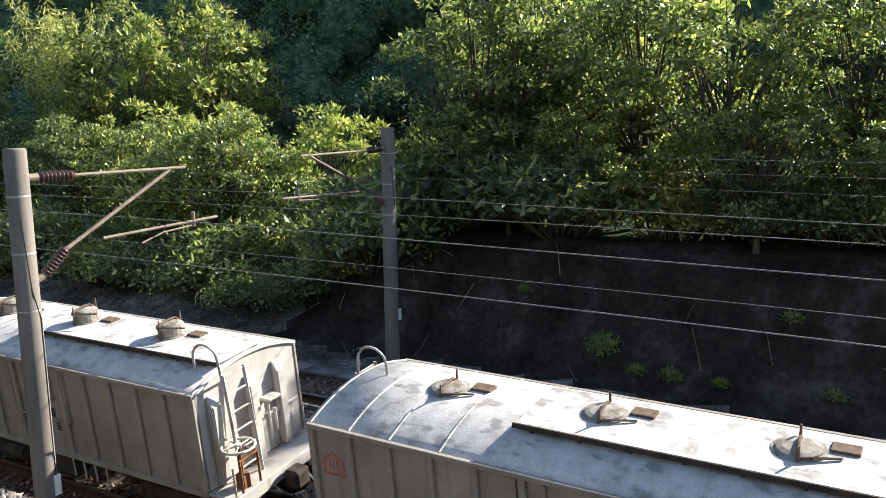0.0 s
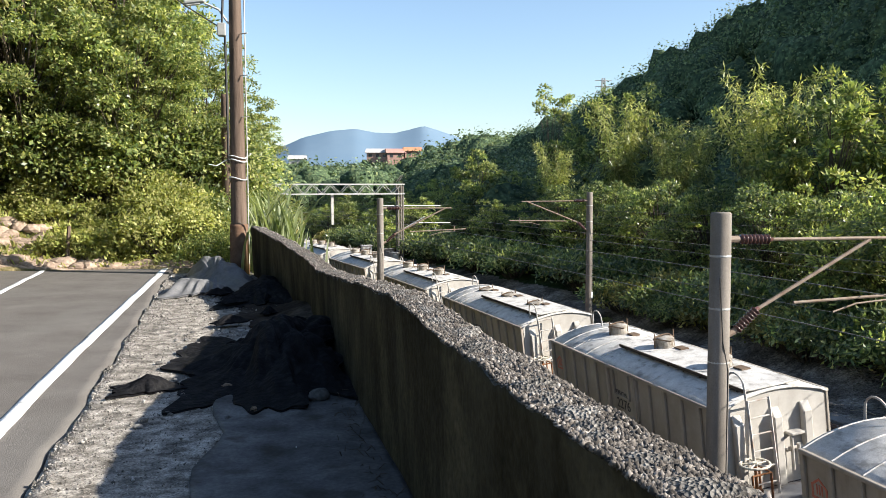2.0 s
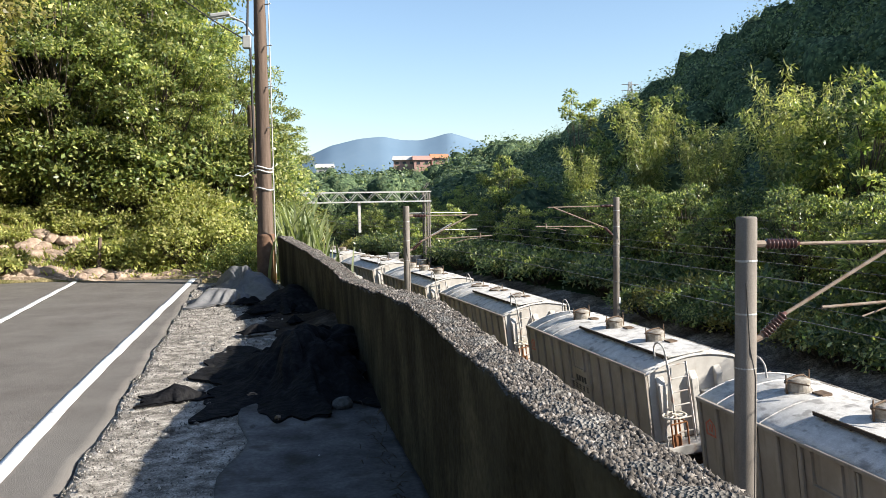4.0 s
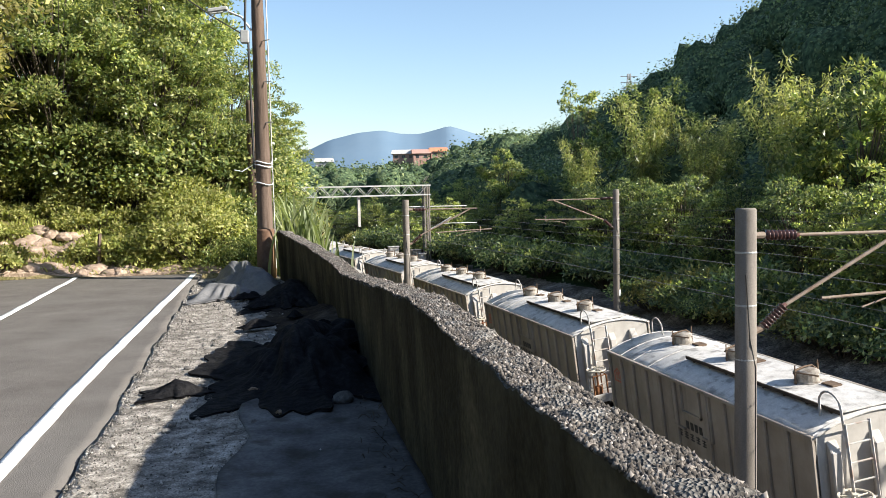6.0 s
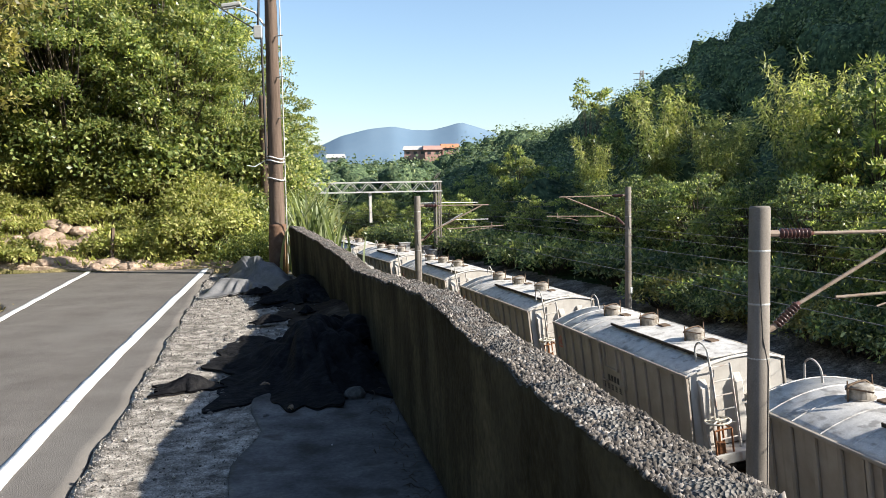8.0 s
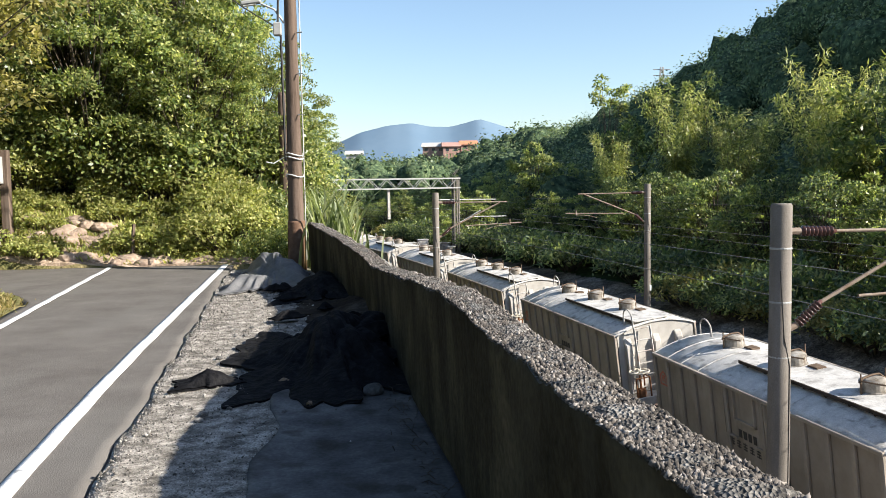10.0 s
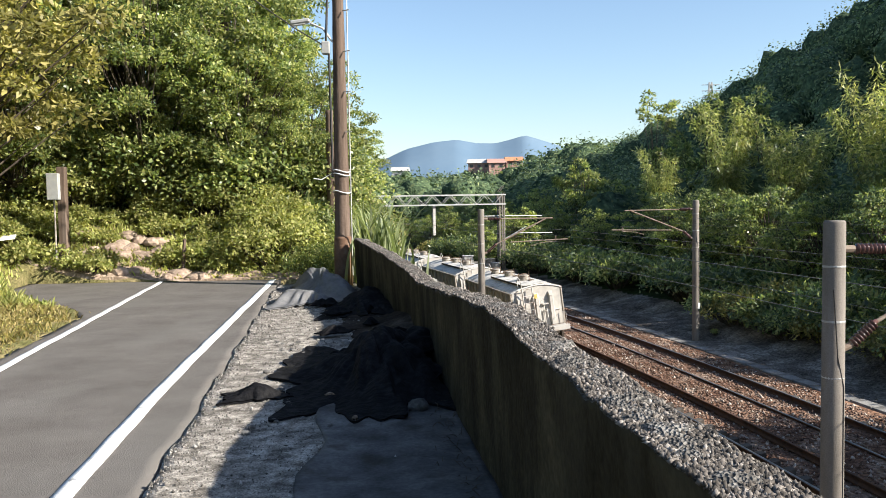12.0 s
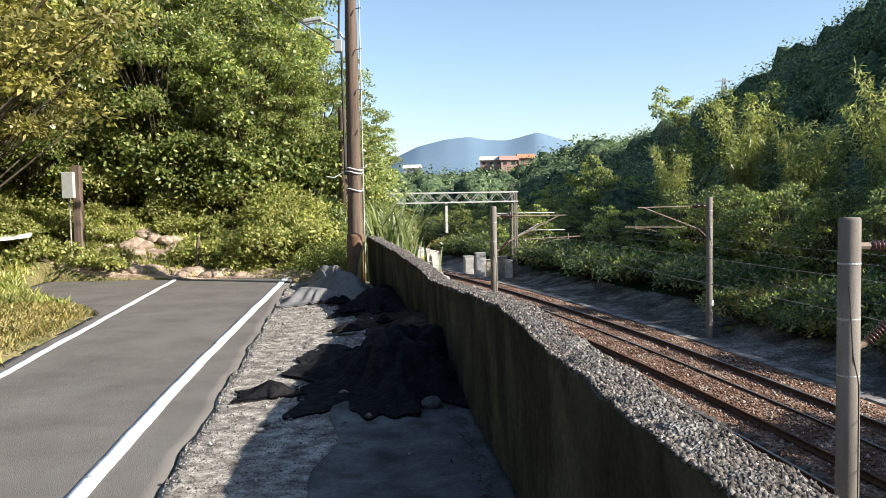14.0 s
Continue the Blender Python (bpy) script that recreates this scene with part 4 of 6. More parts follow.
def make_wagon(low=False):
    """Hopper wagon; x right, y ahead, z up from the rail; its rear end wall stands at y = 0."""
    w = thing("hopper_wagon", "grey cement hopper wagon with ribbed sides and dusty white roof", "hopper wagon", group="train of hopper wagons")
    L, B = WAGON_L, 1.05
    # tub of the body with slanting hopper bottoms
    bm = bmesh.new()
    box(bm, -B + 0.03, 0.02, 1.02, B - 0.03, L - 0.02, 2.57)
    part("body", bm, WAGON, w)
    for sx in (-1, 1):
        bm = bmesh.new()
        box(bm, min(sx * (B - 0.03), sx * B), 0, 0.98, max(sx * (B - 0.03), sx * B), L, 2.61)
        side = part("side_sheet", bm, WAGON, w)
        first = None
        for k in range(13):
            y = 0.03 + k * (L - 0.06) / 12
            if k == 6:
                continue
            if first is None:
                bm = bmesh.new()
                box(bm, min(0, sx * 0.06), -0.045, 1.0, max(0, sx * 0.06), 0.045, 2.57, 0.012)
                first = part("rib", bm, WAGON, side)
                ob = first
            else:
                ob = link("rib", first.data, None, side)
            ob.location = (sx * (B + 0.0005), y, 0)
        bm = bmesh.new()
        box(bm, min(sx * B, sx * (B + 0.07)), -0.02, 2.56, max(sx * B, sx * (B + 0.07)), L + 0.02, 2.63, 0.012)
        part("eaves_rail", bm, WAGON, w)
        bm = bmesh.new()
        box(bm, min(sx * (B - 0.02), sx * (B + 0.06)), 0, 0.9, max(sx * (B - 0.02), sx * (B + 0.06)), L, 1.0, 0.01)
        part("bottom_rail", bm, WAGON, w)
        # raised frame of the lettering panel
        bm = bmesh.new()
        y0, y1 = L / 2 - 0.7, L / 2 + 0.7
        for a in ((y0 + 0.35, 1.95, y1 - 0.35, 1.99), (y0 + 0.35, 1.95, y0 + 0.39, 2.54), (y1 - 0.39, 1.95, y1 - 0.35, 2.54), (y0, 1.56, y0 + 0.04, 2.54), (y1 - 0.04, 1.56, y1, 2.54), (y0, 1.56, y0 + 0.4, 1.6), (y1 - 0.4, 1.56, y1, 1.6), (y0 + 0.1, 1.0, y0 + 0.14, 1.32), (y1 - 0.14, 1.0, y1 - 0.1, 1.32)):
            box(bm, min(sx * B, sx * (B + 0.05)), a[0], a[1], max(sx * B, sx * (B + 0.05)), a[2], a[3])
        part("panel_frame", bm, WAGON, w)
        # row of illegible characters
        for k in range(6):
            bm = bmesh.new()
            y = L / 2 - 0.6 + k * 0.215
            for q in range(3):
                box(bm, min(sx * (B + 0.001), sx * (B + 0.006)), y, 1.37 + q * 0.055, max(sx * (B + 0.001), sx * (B + 0.006)), y + 0.13, 1.395 + q * 0.055)
            box(bm, min(sx * (B + 0.001), sx * (B + 0.0055)), y + 0.05, 1.36, max(sx * (B + 0.001), sx * (B + 0.0055)), y + 0.075, 1.52)
            part("character_bar", bm, LETTER, w, "black painted character shape")
        # red house-shaped company mark near the front end
        bm = bmesh.new()
        yc, zc = L - 0.315, 2.06
        X0, X1 = sorted((sx * (B + 0.001), sx * (B + 0.006)))
        house = [(-0.17, -0.15), (0.17, -0.15), (0.17, 0.08), (0.0, 0.21), (-0.17, 0.08)]
        rings = [[[bm.verts.new((X, yc + q * py, zc + q * (pz - 0.02))) for py, pz in house] for q in (1.0, 0.76)] for X in (X0, X1)]
        for k in range(5):
            n1 = (k + 1) % 5
            for (p, q) in ((rings[0][0], rings[0][1]), (rings[1][0], rings[1][1]), (rings[0][0], rings[1][0]), (rings[0][1], rings[1][1])):
                bm.faces.new((p[k], p[n1], q[n1], q[k]))
        bmesh.ops.recalc_face_normals(bm, faces=bm.faces)
        mark = part("company_mark", bm, RED_MARK, w, "faded red house-shaped painted mark")
        for q in (-0.055, 0.0, 0.055):
            bm = bmesh.new()
            box(bm, X0, yc + q - 0.013, zc - 0.085, X1, yc + q + 0.013, zc + 0.075)
            part("mark_bar", bm, RED_MARK, mark)
    # ends
    for ey, sgn in ((0.0, -1), (L, 1)):
        bm = bmesh.new()
        n = 12
        xs = [-B + 2 * B * k / n for k in range(n + 1)]
        lo, hi = [], []
        for yy in (ey, ey - sgn * 0.05):
            lo.append([bm.verts.new((x, yy, 0.98)) for x in xs])
            hi.append([bm.verts.new((x, yy, roof_z(x) - 0.005)) for x in xs])
        for g in range(2):
            for k in range(n):
                bm.faces.new((lo[g][k], lo[g][k + 1], hi[g][k + 1], hi[g][k]))
        for k in range(n):
            bm.faces.new((hi[0][k], hi[0][k + 1], hi[1][k + 1], hi[1][k]))
        for k in (0, n):
            bm.faces.new((lo[0][k], hi[0][k], hi[1][k], lo[1][k]))
        end = part("end_sheet", bm, WAGON_END, w)
        for x in (-0.78, -0.02, 0.58):
            bm = bmesh.new()
            d0, d1 = sorted((ey + sgn * 0.001, ey + sgn * 0.13))
            box(bm, x - 0.085, d0, 1.0, x + 0.085, d1, 2.5, 0.02)
            vs = [v for v in bm.verts if v.co.z > 2.2 and abs(v.co.y - ey) > 0.05]
            for v in vs:
                v.co.z -= 0.16
            part("end_rib", bm, WAGON_END, end)
        bm = bmesh.new()
        d0, d1 = sorted((ey + sgn * 0.001, ey + sgn * 0.06))
        box(bm, 0.05, d0, 1.62, 0.52, d1, 1.68, 0.01)
        box(bm, 0.62, d0, 1.62, 0.98, d1, 1.66, 0.01)
        part("end_bar", bm, WAGON_END, end)
    # roof sheet
    bm = bmesh.new()
    n, ny = 16, 6
    rows = []
    for k in range(n + 1):
        x = (-B - 0.03) + 2 * (B + 0.03) * k / n
        z = roof_z(x)
        rows.append([bm.verts.new((x, -0.03 + (L + 0.06) * j / ny, z + 0.02)) for j in range(ny + 1)])
    for k in range(n):
        for j in range(ny):
            bm.faces.new((rows[k][j], rows[k + 1][j], rows[k + 1][j + 1], rows[k][j + 1]))
    g = bmesh.ops.extrude_face_region(bm, geom=list(bm.faces))["geom"]
    for e in g:
        if isinstance(e, bmesh.types.BMVert):
            e.co.z -= 0.035
    bmesh.ops.recalc_face_normals(bm, faces=bm.faces)
    roof = part("roof", bm, ROOF, w, "pale cement-dusted arched roof", True)
    for y in (0.02, 2.3, 4.55, 5.2, 5.9, 6.5, L - 0.02):
        bm = bmesh.new()
        pts = [(x, y, roof_z(x) + 0.022) for x in np.linspace(-B, B, 11)]
        path_tube(bm, pts, 0.014, 4)
        part("roof_seam", bm, ROOF, roof)
    # running board on the crown, raised at its edges
    bm = bmesh.new()
    box(bm, -0.52, 0.02, 2.875, 0.52, 4.5, 2.91, 0.006)
    board = part("running_board", bm, ROOF, w, "flat dusted running board on the crown")
    # Dark strip on the left edge only, painting the board's shadow line.
    bm = bmesh.new()
    box(bm, -0.545, 0.0, 2.85, -0.52, 4.52, 2.915)
    part("board_edge", bm, UNDER, board, "edge strip darkened as the board's shadow line")
    for y in np.linspace(0.3, 4.3, 8):
        bm = bmesh.new()
        box(bm, -0.5, y - 0.02, 2.74, -0.46, y + 0.02, 2.875)
        part("board_bracket", bm, UNDER, board)
    # filling hatches: tall necks with a clamped lid
    for y in (1.6, 3.66, 5.74):
        z = 2.91 if y < 4.5 else 2.85
        bm = bmesh.new()
        if low:
            rings = [(0.27, z - 0.06), (0.27, z + 0.012), (0.23, z + 0.016), (0.225, z + 0.04), (0.17, z + 0.058), (0.04, z + 0.066)]
        else:
            rings = [(0.23, z - 0.06), (0.23, z + 0.015), (0.2, z + 0.02), (0.195, z + 0.16), (0.215, z + 0.165), (0.215, z + 0.195), (0.15, z + 0.235), (0.04, z + 0.25)]
        lathe(bm, rings, Matrix.Translation((0.08, y, 0)), 18)
        h = part("hatch", bm, RUST, w, "round dust-covered filling hatch with clamped lid")
        top = rings[-1][1]
        bm = bmesh.new()
        path_tube(bm, [(0.3, y + 0.02, top - 0.06), (0.2, y + 0.01, top + 0.03), (0.05, y, top + 0.035), (-0.12, y - 0.02, top + 0.01), (-0.19, y - 0.03, top - 0.05)], 0.019, 6)
        part("clamp_bar", bm, HATCH_IRON, h, "rusty clamp bar")
        for px, dy in ((0.32, 0.03), (-0.17, -0.03)):
            bm = bmesh.new()
            rod(bm, (px, y + dy, z - 0.03), (px + 0.02, y + dy, top + 0.1), 0.022, 0.012, 6)
            part("clamp_post", bm, HATCH_IRON, h)
        bm = bmesh.new()
        rod(bm, (-0.17, y - 0.03, top - 0.02), (0.02, y - 0.4, top - 0.05), 0.015, sides=6)
        part("lever", bm, HATCH_IRON, h)
        bm = bmesh.new()
        box(bm, 0.14, y - 0.55, z - 0.04, 0.34, y - 0.27, z + 0.03, 0.01)
        part("hinge_plate", bm, HATCH_IRON, h)
    # ladders with their hoops at both ends
    for ey, sgn, xc in ((0.0, -1, -0.42), (L, 1, 0.35)):
        lad = part_ladder(w, ey, sgn, xc)
    # end platform, handbrake, rails
    bm = bmesh.new()
    box(bm, -1.06, -0.5, 0.9, 1.06, 0.03, 0.96, 0.01)
    box(bm, -1.08, -0.55, 0.78, 1.08, -0.48, 1.0, 0.012)
    part("end_platform", bm, PLATFORM, w)
    bm = bmesh.new()
    box(bm, -1.04, L - 0.02, 0.9, 1.04, L + 0.5, 0.95, 0.01)
    box(bm, -1.06, L + 0.49, 0.72, 1.06, L + 0.56, 0.98, 0.012)
    part("end_platform", bm, PLATFORM, w)
    bm = bmesh.new()
    c = Vector((-0.7, -0.34, 1.66))
    ring = [c + Vector((0.24 * math.cos(a), 0.24 * math.sin(a), 0)) for a in np.linspace(0, 2 * math.pi, 19)]
    path_tube(bm, ring, 0.022, 6)
    for a in np.linspace(0, 2 * math.pi, 6)[:-1]:
        rod(bm, c, c + Vector((0.24 * math.cos(a), 0.24 * math.sin(a), 0)), 0.014, sides=5)
    rod(bm, c - Vector((0, 0, 0.03)), c + Vector((0, 0, 0.04)), 0.05)
    wheel = part("handbrake_wheel", bm, BRAKE_PAINT, w, "cream painted spoked handwheel")
    bm = bmesh.new()
    rod(bm, (-0.7, -0.34, 0.95), (-0.7, -0.34, 1.64), 0.028)
    box(bm, -0.78, -0.42, 0.94, -0.62, -0.26, 1.2, 0.02)
    part("brake_column", bm, BRAKE_RUST, wheel, "rust-brown brake column")
    for px, py in ((-0.88, -0.5), (-0.52, -0.5), (-0.52, -0.18)):
        bm = bmesh.new()
        rod(bm, (px, py, 0.95), (px, py, 1.52), 0.02, sides=6)
        part("guard_post", bm, BRAKE_RUST, wheel)
    bm = bmesh.new()
    path_tube(bm, [(-0.88, -0.5, 1.52), (-0.52, -0.5, 1.52), (-0.52, -0.18, 1.52)], 0.018, 6)
    part("guard_rail", bm, BRAKE_RUST, wheel)
    bm = bmesh.new()
    path_tube(bm, [(1.0, -0.1, 0.95), (1.0, -0.1, 1.5), (1.0, -0.45, 1.5), (1.0, -0.45, 0.95)], 0.016, 6)
    part("grab_rail", bm, PLATFORM, w)
    bm = bmesh.new()
    path_tube(bm, [(-0.98, -0.46, 0.95), (-0.98, -0.46, 1.45)], 0.016, 6)
    part("grab_rail", bm, PLATFORM, w)
    bm = bmesh.new()
    box(bm, 0.15, -0.22, 1.95, 0.42, -0.02, 2.0, 0.01)
    rod(bm, (0.22, -0.12, 1.25), (0.22, -0.12, 1.95), 0.02)
    rod(bm, (0.34, -0.12, 1.35), (0.34, -0.12, 1.75), 0.03)
    part("brake_rigging", bm, WAGON_END, w)
    # underframe
    for x in (-0.62, 0.5):
        bm = bmesh.new()
        box(bm, x, -0.52, 0.66, x + 0.12, L + 0.5, 0.9)
        part("sole_bar", bm, UNDER, w)
    for y in (1.85, L / 2, L - 1.85):
        bm = bmesh.new()
        r = bmesh.ops.create_cone(bm, cap_ends=True, segments=4, radius1=0.38, radius2=1.05, depth=0.62)["verts"]
        for v in r:
            v.co = Matrix.Translation((0, y, 0.68)) @ Matrix.Rotation(radians(45), 4, "Z") @ v.co
        part("discharge_chute", bm, UNDER, w)
    bm = bmesh.new()
    box(bm, -1.05, 3.1, 0.45, -0.72, 3.9, 0.85, 0.03)
    part("brake_cylinder", bm, UNDER, w)
    bm = bmesh.new()
    rod(bm, (-0.95, 4.4, 0.62), (-0.95, 5.2, 0.62), 0.16, sides=12)
    part("air_reservoir", bm, UNDER, w)
    for k in range(7):
        bm = bmesh.new()
        y = 2.3 + k * 0.27
        rod(bm, (-1.02, y, 0.5), (-1.02, y, 0.95), 0.018, sides=5)
        part("valve_rod", bm, PLATFORM, w)
    for y in (0.75, L - 0.75):
        bm = bmesh.new()
        for sx in (-1, 1):
            box(bm, sx * 0.86 - 0.06, y - 0.95, 0.38, sx * 0.86 + 0.06, y + 0.95, 0.62, 0.02)
            for dy in (-0.75, 0.75):
                box(bm, sx * 0.86 - 0.09, y + dy - 0.12, 0.3, sx * 0.86 + 0.09, y + dy + 0.12, 0.6, 0.02)
        box(bm, -0.9, y - 0.15, 0.4, 0.9, y + 0.15, 0.66)
        bogie = part("bogie", bm, UNDER, w)
        for dy in (-0.75, 0.75):
            for sx in (-1, 1):
                bm = bmesh.new()
                m = Matrix.Translation((sx * 0.565, y + dy, 0.38)) @ Matrix.Rotation(radians(90), 4, "Y")
                lathe(bm, [(0.1, -0.07), (0.34, -0.06), (0.37, -0.055), (0.375, 0.05), (0.4, 0.055), (0.4, 0.07), (0.12, 0.075)], m, 20)
                part("wheel", bm, UNDER, bogie)
            bm = bmesh.new()
            rod(bm, (-0.8, y + dy, 0.38), (0.8, y + dy, 0.38), 0.07)
            part("axle", bm, UNDER, bogie)
    for y0, y1 in ((-0.52, -0.86), (L + 0.5, L + 0.76)):
        bm = bmesh.new()
        rod(bm, (0, y0, 0.82), (0, y1, 0.82), 0.08)
        a, b = sorted((y1, y1 + (0.28 if y1 < 0 else -0.28)))
        box(bm, -0.16, a, 0.66, 0.16, b, 0.98, 0.05)
        part("coupler", bm, UNDER, w)
        bm = bmesh.new()
        sg = -1 if y1 < 0 else 1
        path_tube(bm, [(0.35, y0, 0.75), (0.36, y0 + sg * 0.2, 0.5), (0.3, y0 + sg * 0.36, 0.48)], 0.03, 6)
        part("brake_hose", bm, CABLE, w)
    # the body stands low on its springs
    for ob in w.children:
        if not ob.name.startswith("bogie"):
            for me in [ob.data] + [c.data for c in ob.children]:
                if "lowered" not in me:
                    me["lowered"] = 1
                    me.transform(Matrix.Diagonal((1, 1, WAGON_LOW, 1)))
    return w


def part_ladder(w, ey, sgn, xc):
    y = ey + sgn * 0.16
    bm = bmesh.new()
    rod(bm, (xc - 0.21, y + sgn * 0.1, 0.95), (xc - 0.21, y, 2.78), 0.025, sides=6)
    ladder = part("ladder", bm, PLATFORM, w, "narrow steel end ladder")
    bm = bmesh.new()
    rod(bm, (xc + 0.21, y + sgn * 0.1, 0.95), (xc + 0.21, y, 2.78), 0.025, sides=6)
    part("stile", bm, PLATFORM, ladder)
    for k in range(6):
        z = 1.2 + 0.31 * k
        bm = bmesh.new()
        yy = y + sgn * 0.1 * (2.78 - z) / 2
        rod(bm, (xc - 0.21, yy, z), (xc + 0.21, yy, z), 0.017, sides=6)
        part("rung", bm, PLATFORM, ladder)
    bm = bmesh.new()
    pts = [(xc - 0.21, y, 2.45)] + [(xc - 0.21, ey - sgn * (0.18 - 0.24 * math.cos(a)) + sgn * 0.05, 3.0 + 0.24 * math.sin(a)) for a in np.linspace(0, math.pi, 9)] + [(xc - 0.21, ey - sgn * 0.37, roof_z(xc - 0.21))]
    path_tube(bm, pts, 0.02, 6)
    part("hand_hoop", bm, PLATFORM, ladder)
    return ladder


def text_part(body, size, parent, m, material, label):
    cu = bpy.data.curves.new("lettering", "FONT")
    cu.body, cu.size, cu.align_x, cu.extrude = body, size, "CENTER", 0.002
    tmp = new("lettering_curve", cu)
    me = bpy.data.meshes.new_from_object(tmp.evaluated_get(bpy.context.evaluated_depsgraph_get()))
    bpy.data.objects.remove(tmp)
    ob = link("lettering", me, material, parent, label)
    ob.matrix_local = m
    return ob


wagon, low_wagon = make_wagon(), make_wagon(True)
tagged(low_wagon, "grey cement hopper wagon with flat roof hatches and dusty roof")
train = [wagon] + [low_wagon if k == 9 else copy_thing(low_wagon if k == 11 else wagon, Matrix.Identity(4)) for k in range(1, WAGONS)]
for k, w in enumerate(train):
    m = Matrix.Translation((-1.058, WAGON_L / 2, 1.54)) @ Matrix.Rotation(radians(-90), 4, "Z") @ Matrix.Rotation(radians(90), 4, "X")
    if k in (10, 11):
        text_part("2276" if k == 10 else "2801", 0.3, w, m, LETTER, "black stencilled number")
        text_part("P35CM", 0.17, w, Matrix.Translation((0, 0.08, 0.26)) @ m, LETTER, "black stencilled type code")
    else:
        for q in range(4):
            bm = bmesh.new()
            box(bm, -1.063, WAGON_L / 2 - 0.3 + q * 0.16, 1.48, -1.056, WAGON_L / 2 - 0.2 + q * 0.16, 1.63)
            part("number_bar", bm, LETTER, w, "black stencilled figure shape")
tail = train[0]
tagged(tail, "last grey cement hopper wagon with red tail disc and yellow tag")
bm = bmesh.new()
lathe(bm, [(0.02, 0), (0.13, 0.0), (0.14, 0.03), (0.12, 0.06), (0.02, 0.07)], Matrix.Translation((-0.62, -0.56, 0.74)) @ Matrix.Rotation(radians(90), 4, "X"), 18)
part("tail_disc", bm, LAMP_RED, tail, "round red tail disc")
bm = bmesh.new()
box(bm, -0.16, -0.19, 2.1, -0.03, -0.17, 2.28, 0.004)
part("yellow_tag", bm, YELLOW, tail, "yellow warning tag")


# ---- trees and undergrowth across the railway ----
def gz(x, y):
    return float(ground_z(np.array([x]), np.array([y]))[0])


def right_side():
    # tall dark wood on the soil bank
    a = broadleaf("broadleaf_tree", "tall dark tree with glossy leaves on the soil bank", 3, 7.2, 3.0, 0.1, LEAF_DARK, clumps=90, count=95, length=0.2, width=0.1, trunk_r=0.16)
    b = broadleaf("broadleaf_tree", "tall tree with sunlit yellow-green leaves on the soil bank", 8, 7.0, 2.9, 0.06, LEAF_MID, clumps=90, count=95, length=0.2, width=0.1, trunk_r=0.14)
    put(a, 20.5, 14.4, gz(20.5, 14.4), 20)
    put(b, 22.0, 13.4, gz(22, 13.4), 80, 1.05)
    for src, x, y, t, s in ((a, 22.6, 10.2, 140, 1.05), (b, 21.8, 7.4, 200, 1.0), (a, 23.4, 4.6, 300, 0.95), (b, 22.6, 1.6, 40, 0.85), (a, 24.6, 15.4, 260, 0.95), (b, 26.0, 13.5, 10, 1.0), (b, 19.6, 14.6, 220, 0.5), (b, 19.9, 10.8, 20, 0.5), (a, 20.2, 6.2, 100, 0.55), (b, 20.6, 3.0, 170, 0.5), (a, 20.0, 13.0, 270, 0.5)):
        again(src, x, y, gz(x, y), t, s)
    # round trees and bamboo further along
    big = broadleaf("broadleaf_tree", "full round tree with large drooping dark green leaves", 14, 11.0, 3.4, 0.25, LEAF_MID, clumps=70, count=80, length=0.42, width=0.17, trunk_r=0.15)
    put(big, 29.0, 37.8, gz(29, 37.8), 0, 1.0)
    yl = broadleaf("broadleaf_tree", "smaller tree with light yellow-green foliage", 17, 6.6, 3.0, 0.12, LEAF_SUNNY, clumps=55, count=70, length=0.28, width=0.12, trunk_r=0.09)
    put(yl, 24.6, 24.5, gz(24.6, 24.5), 30, 0.85)
    bam = bamboo("bamboo_clump", "tall feathery yellow-green bamboo clump", 5, 13.0, 3.2, 18, 300)
    put(bam, 20.8, 58.4, gz(20.8, 58.4), 0, 1.0)
    bam2 = bamboo("bamboo_clump", "arching light green bamboo clump above the shrubs", 6, 13.5, 2.6, 14, 320)
    put(bam2, 27.2, 51.2, gz(27.2, 51.2), 60, 1.05)
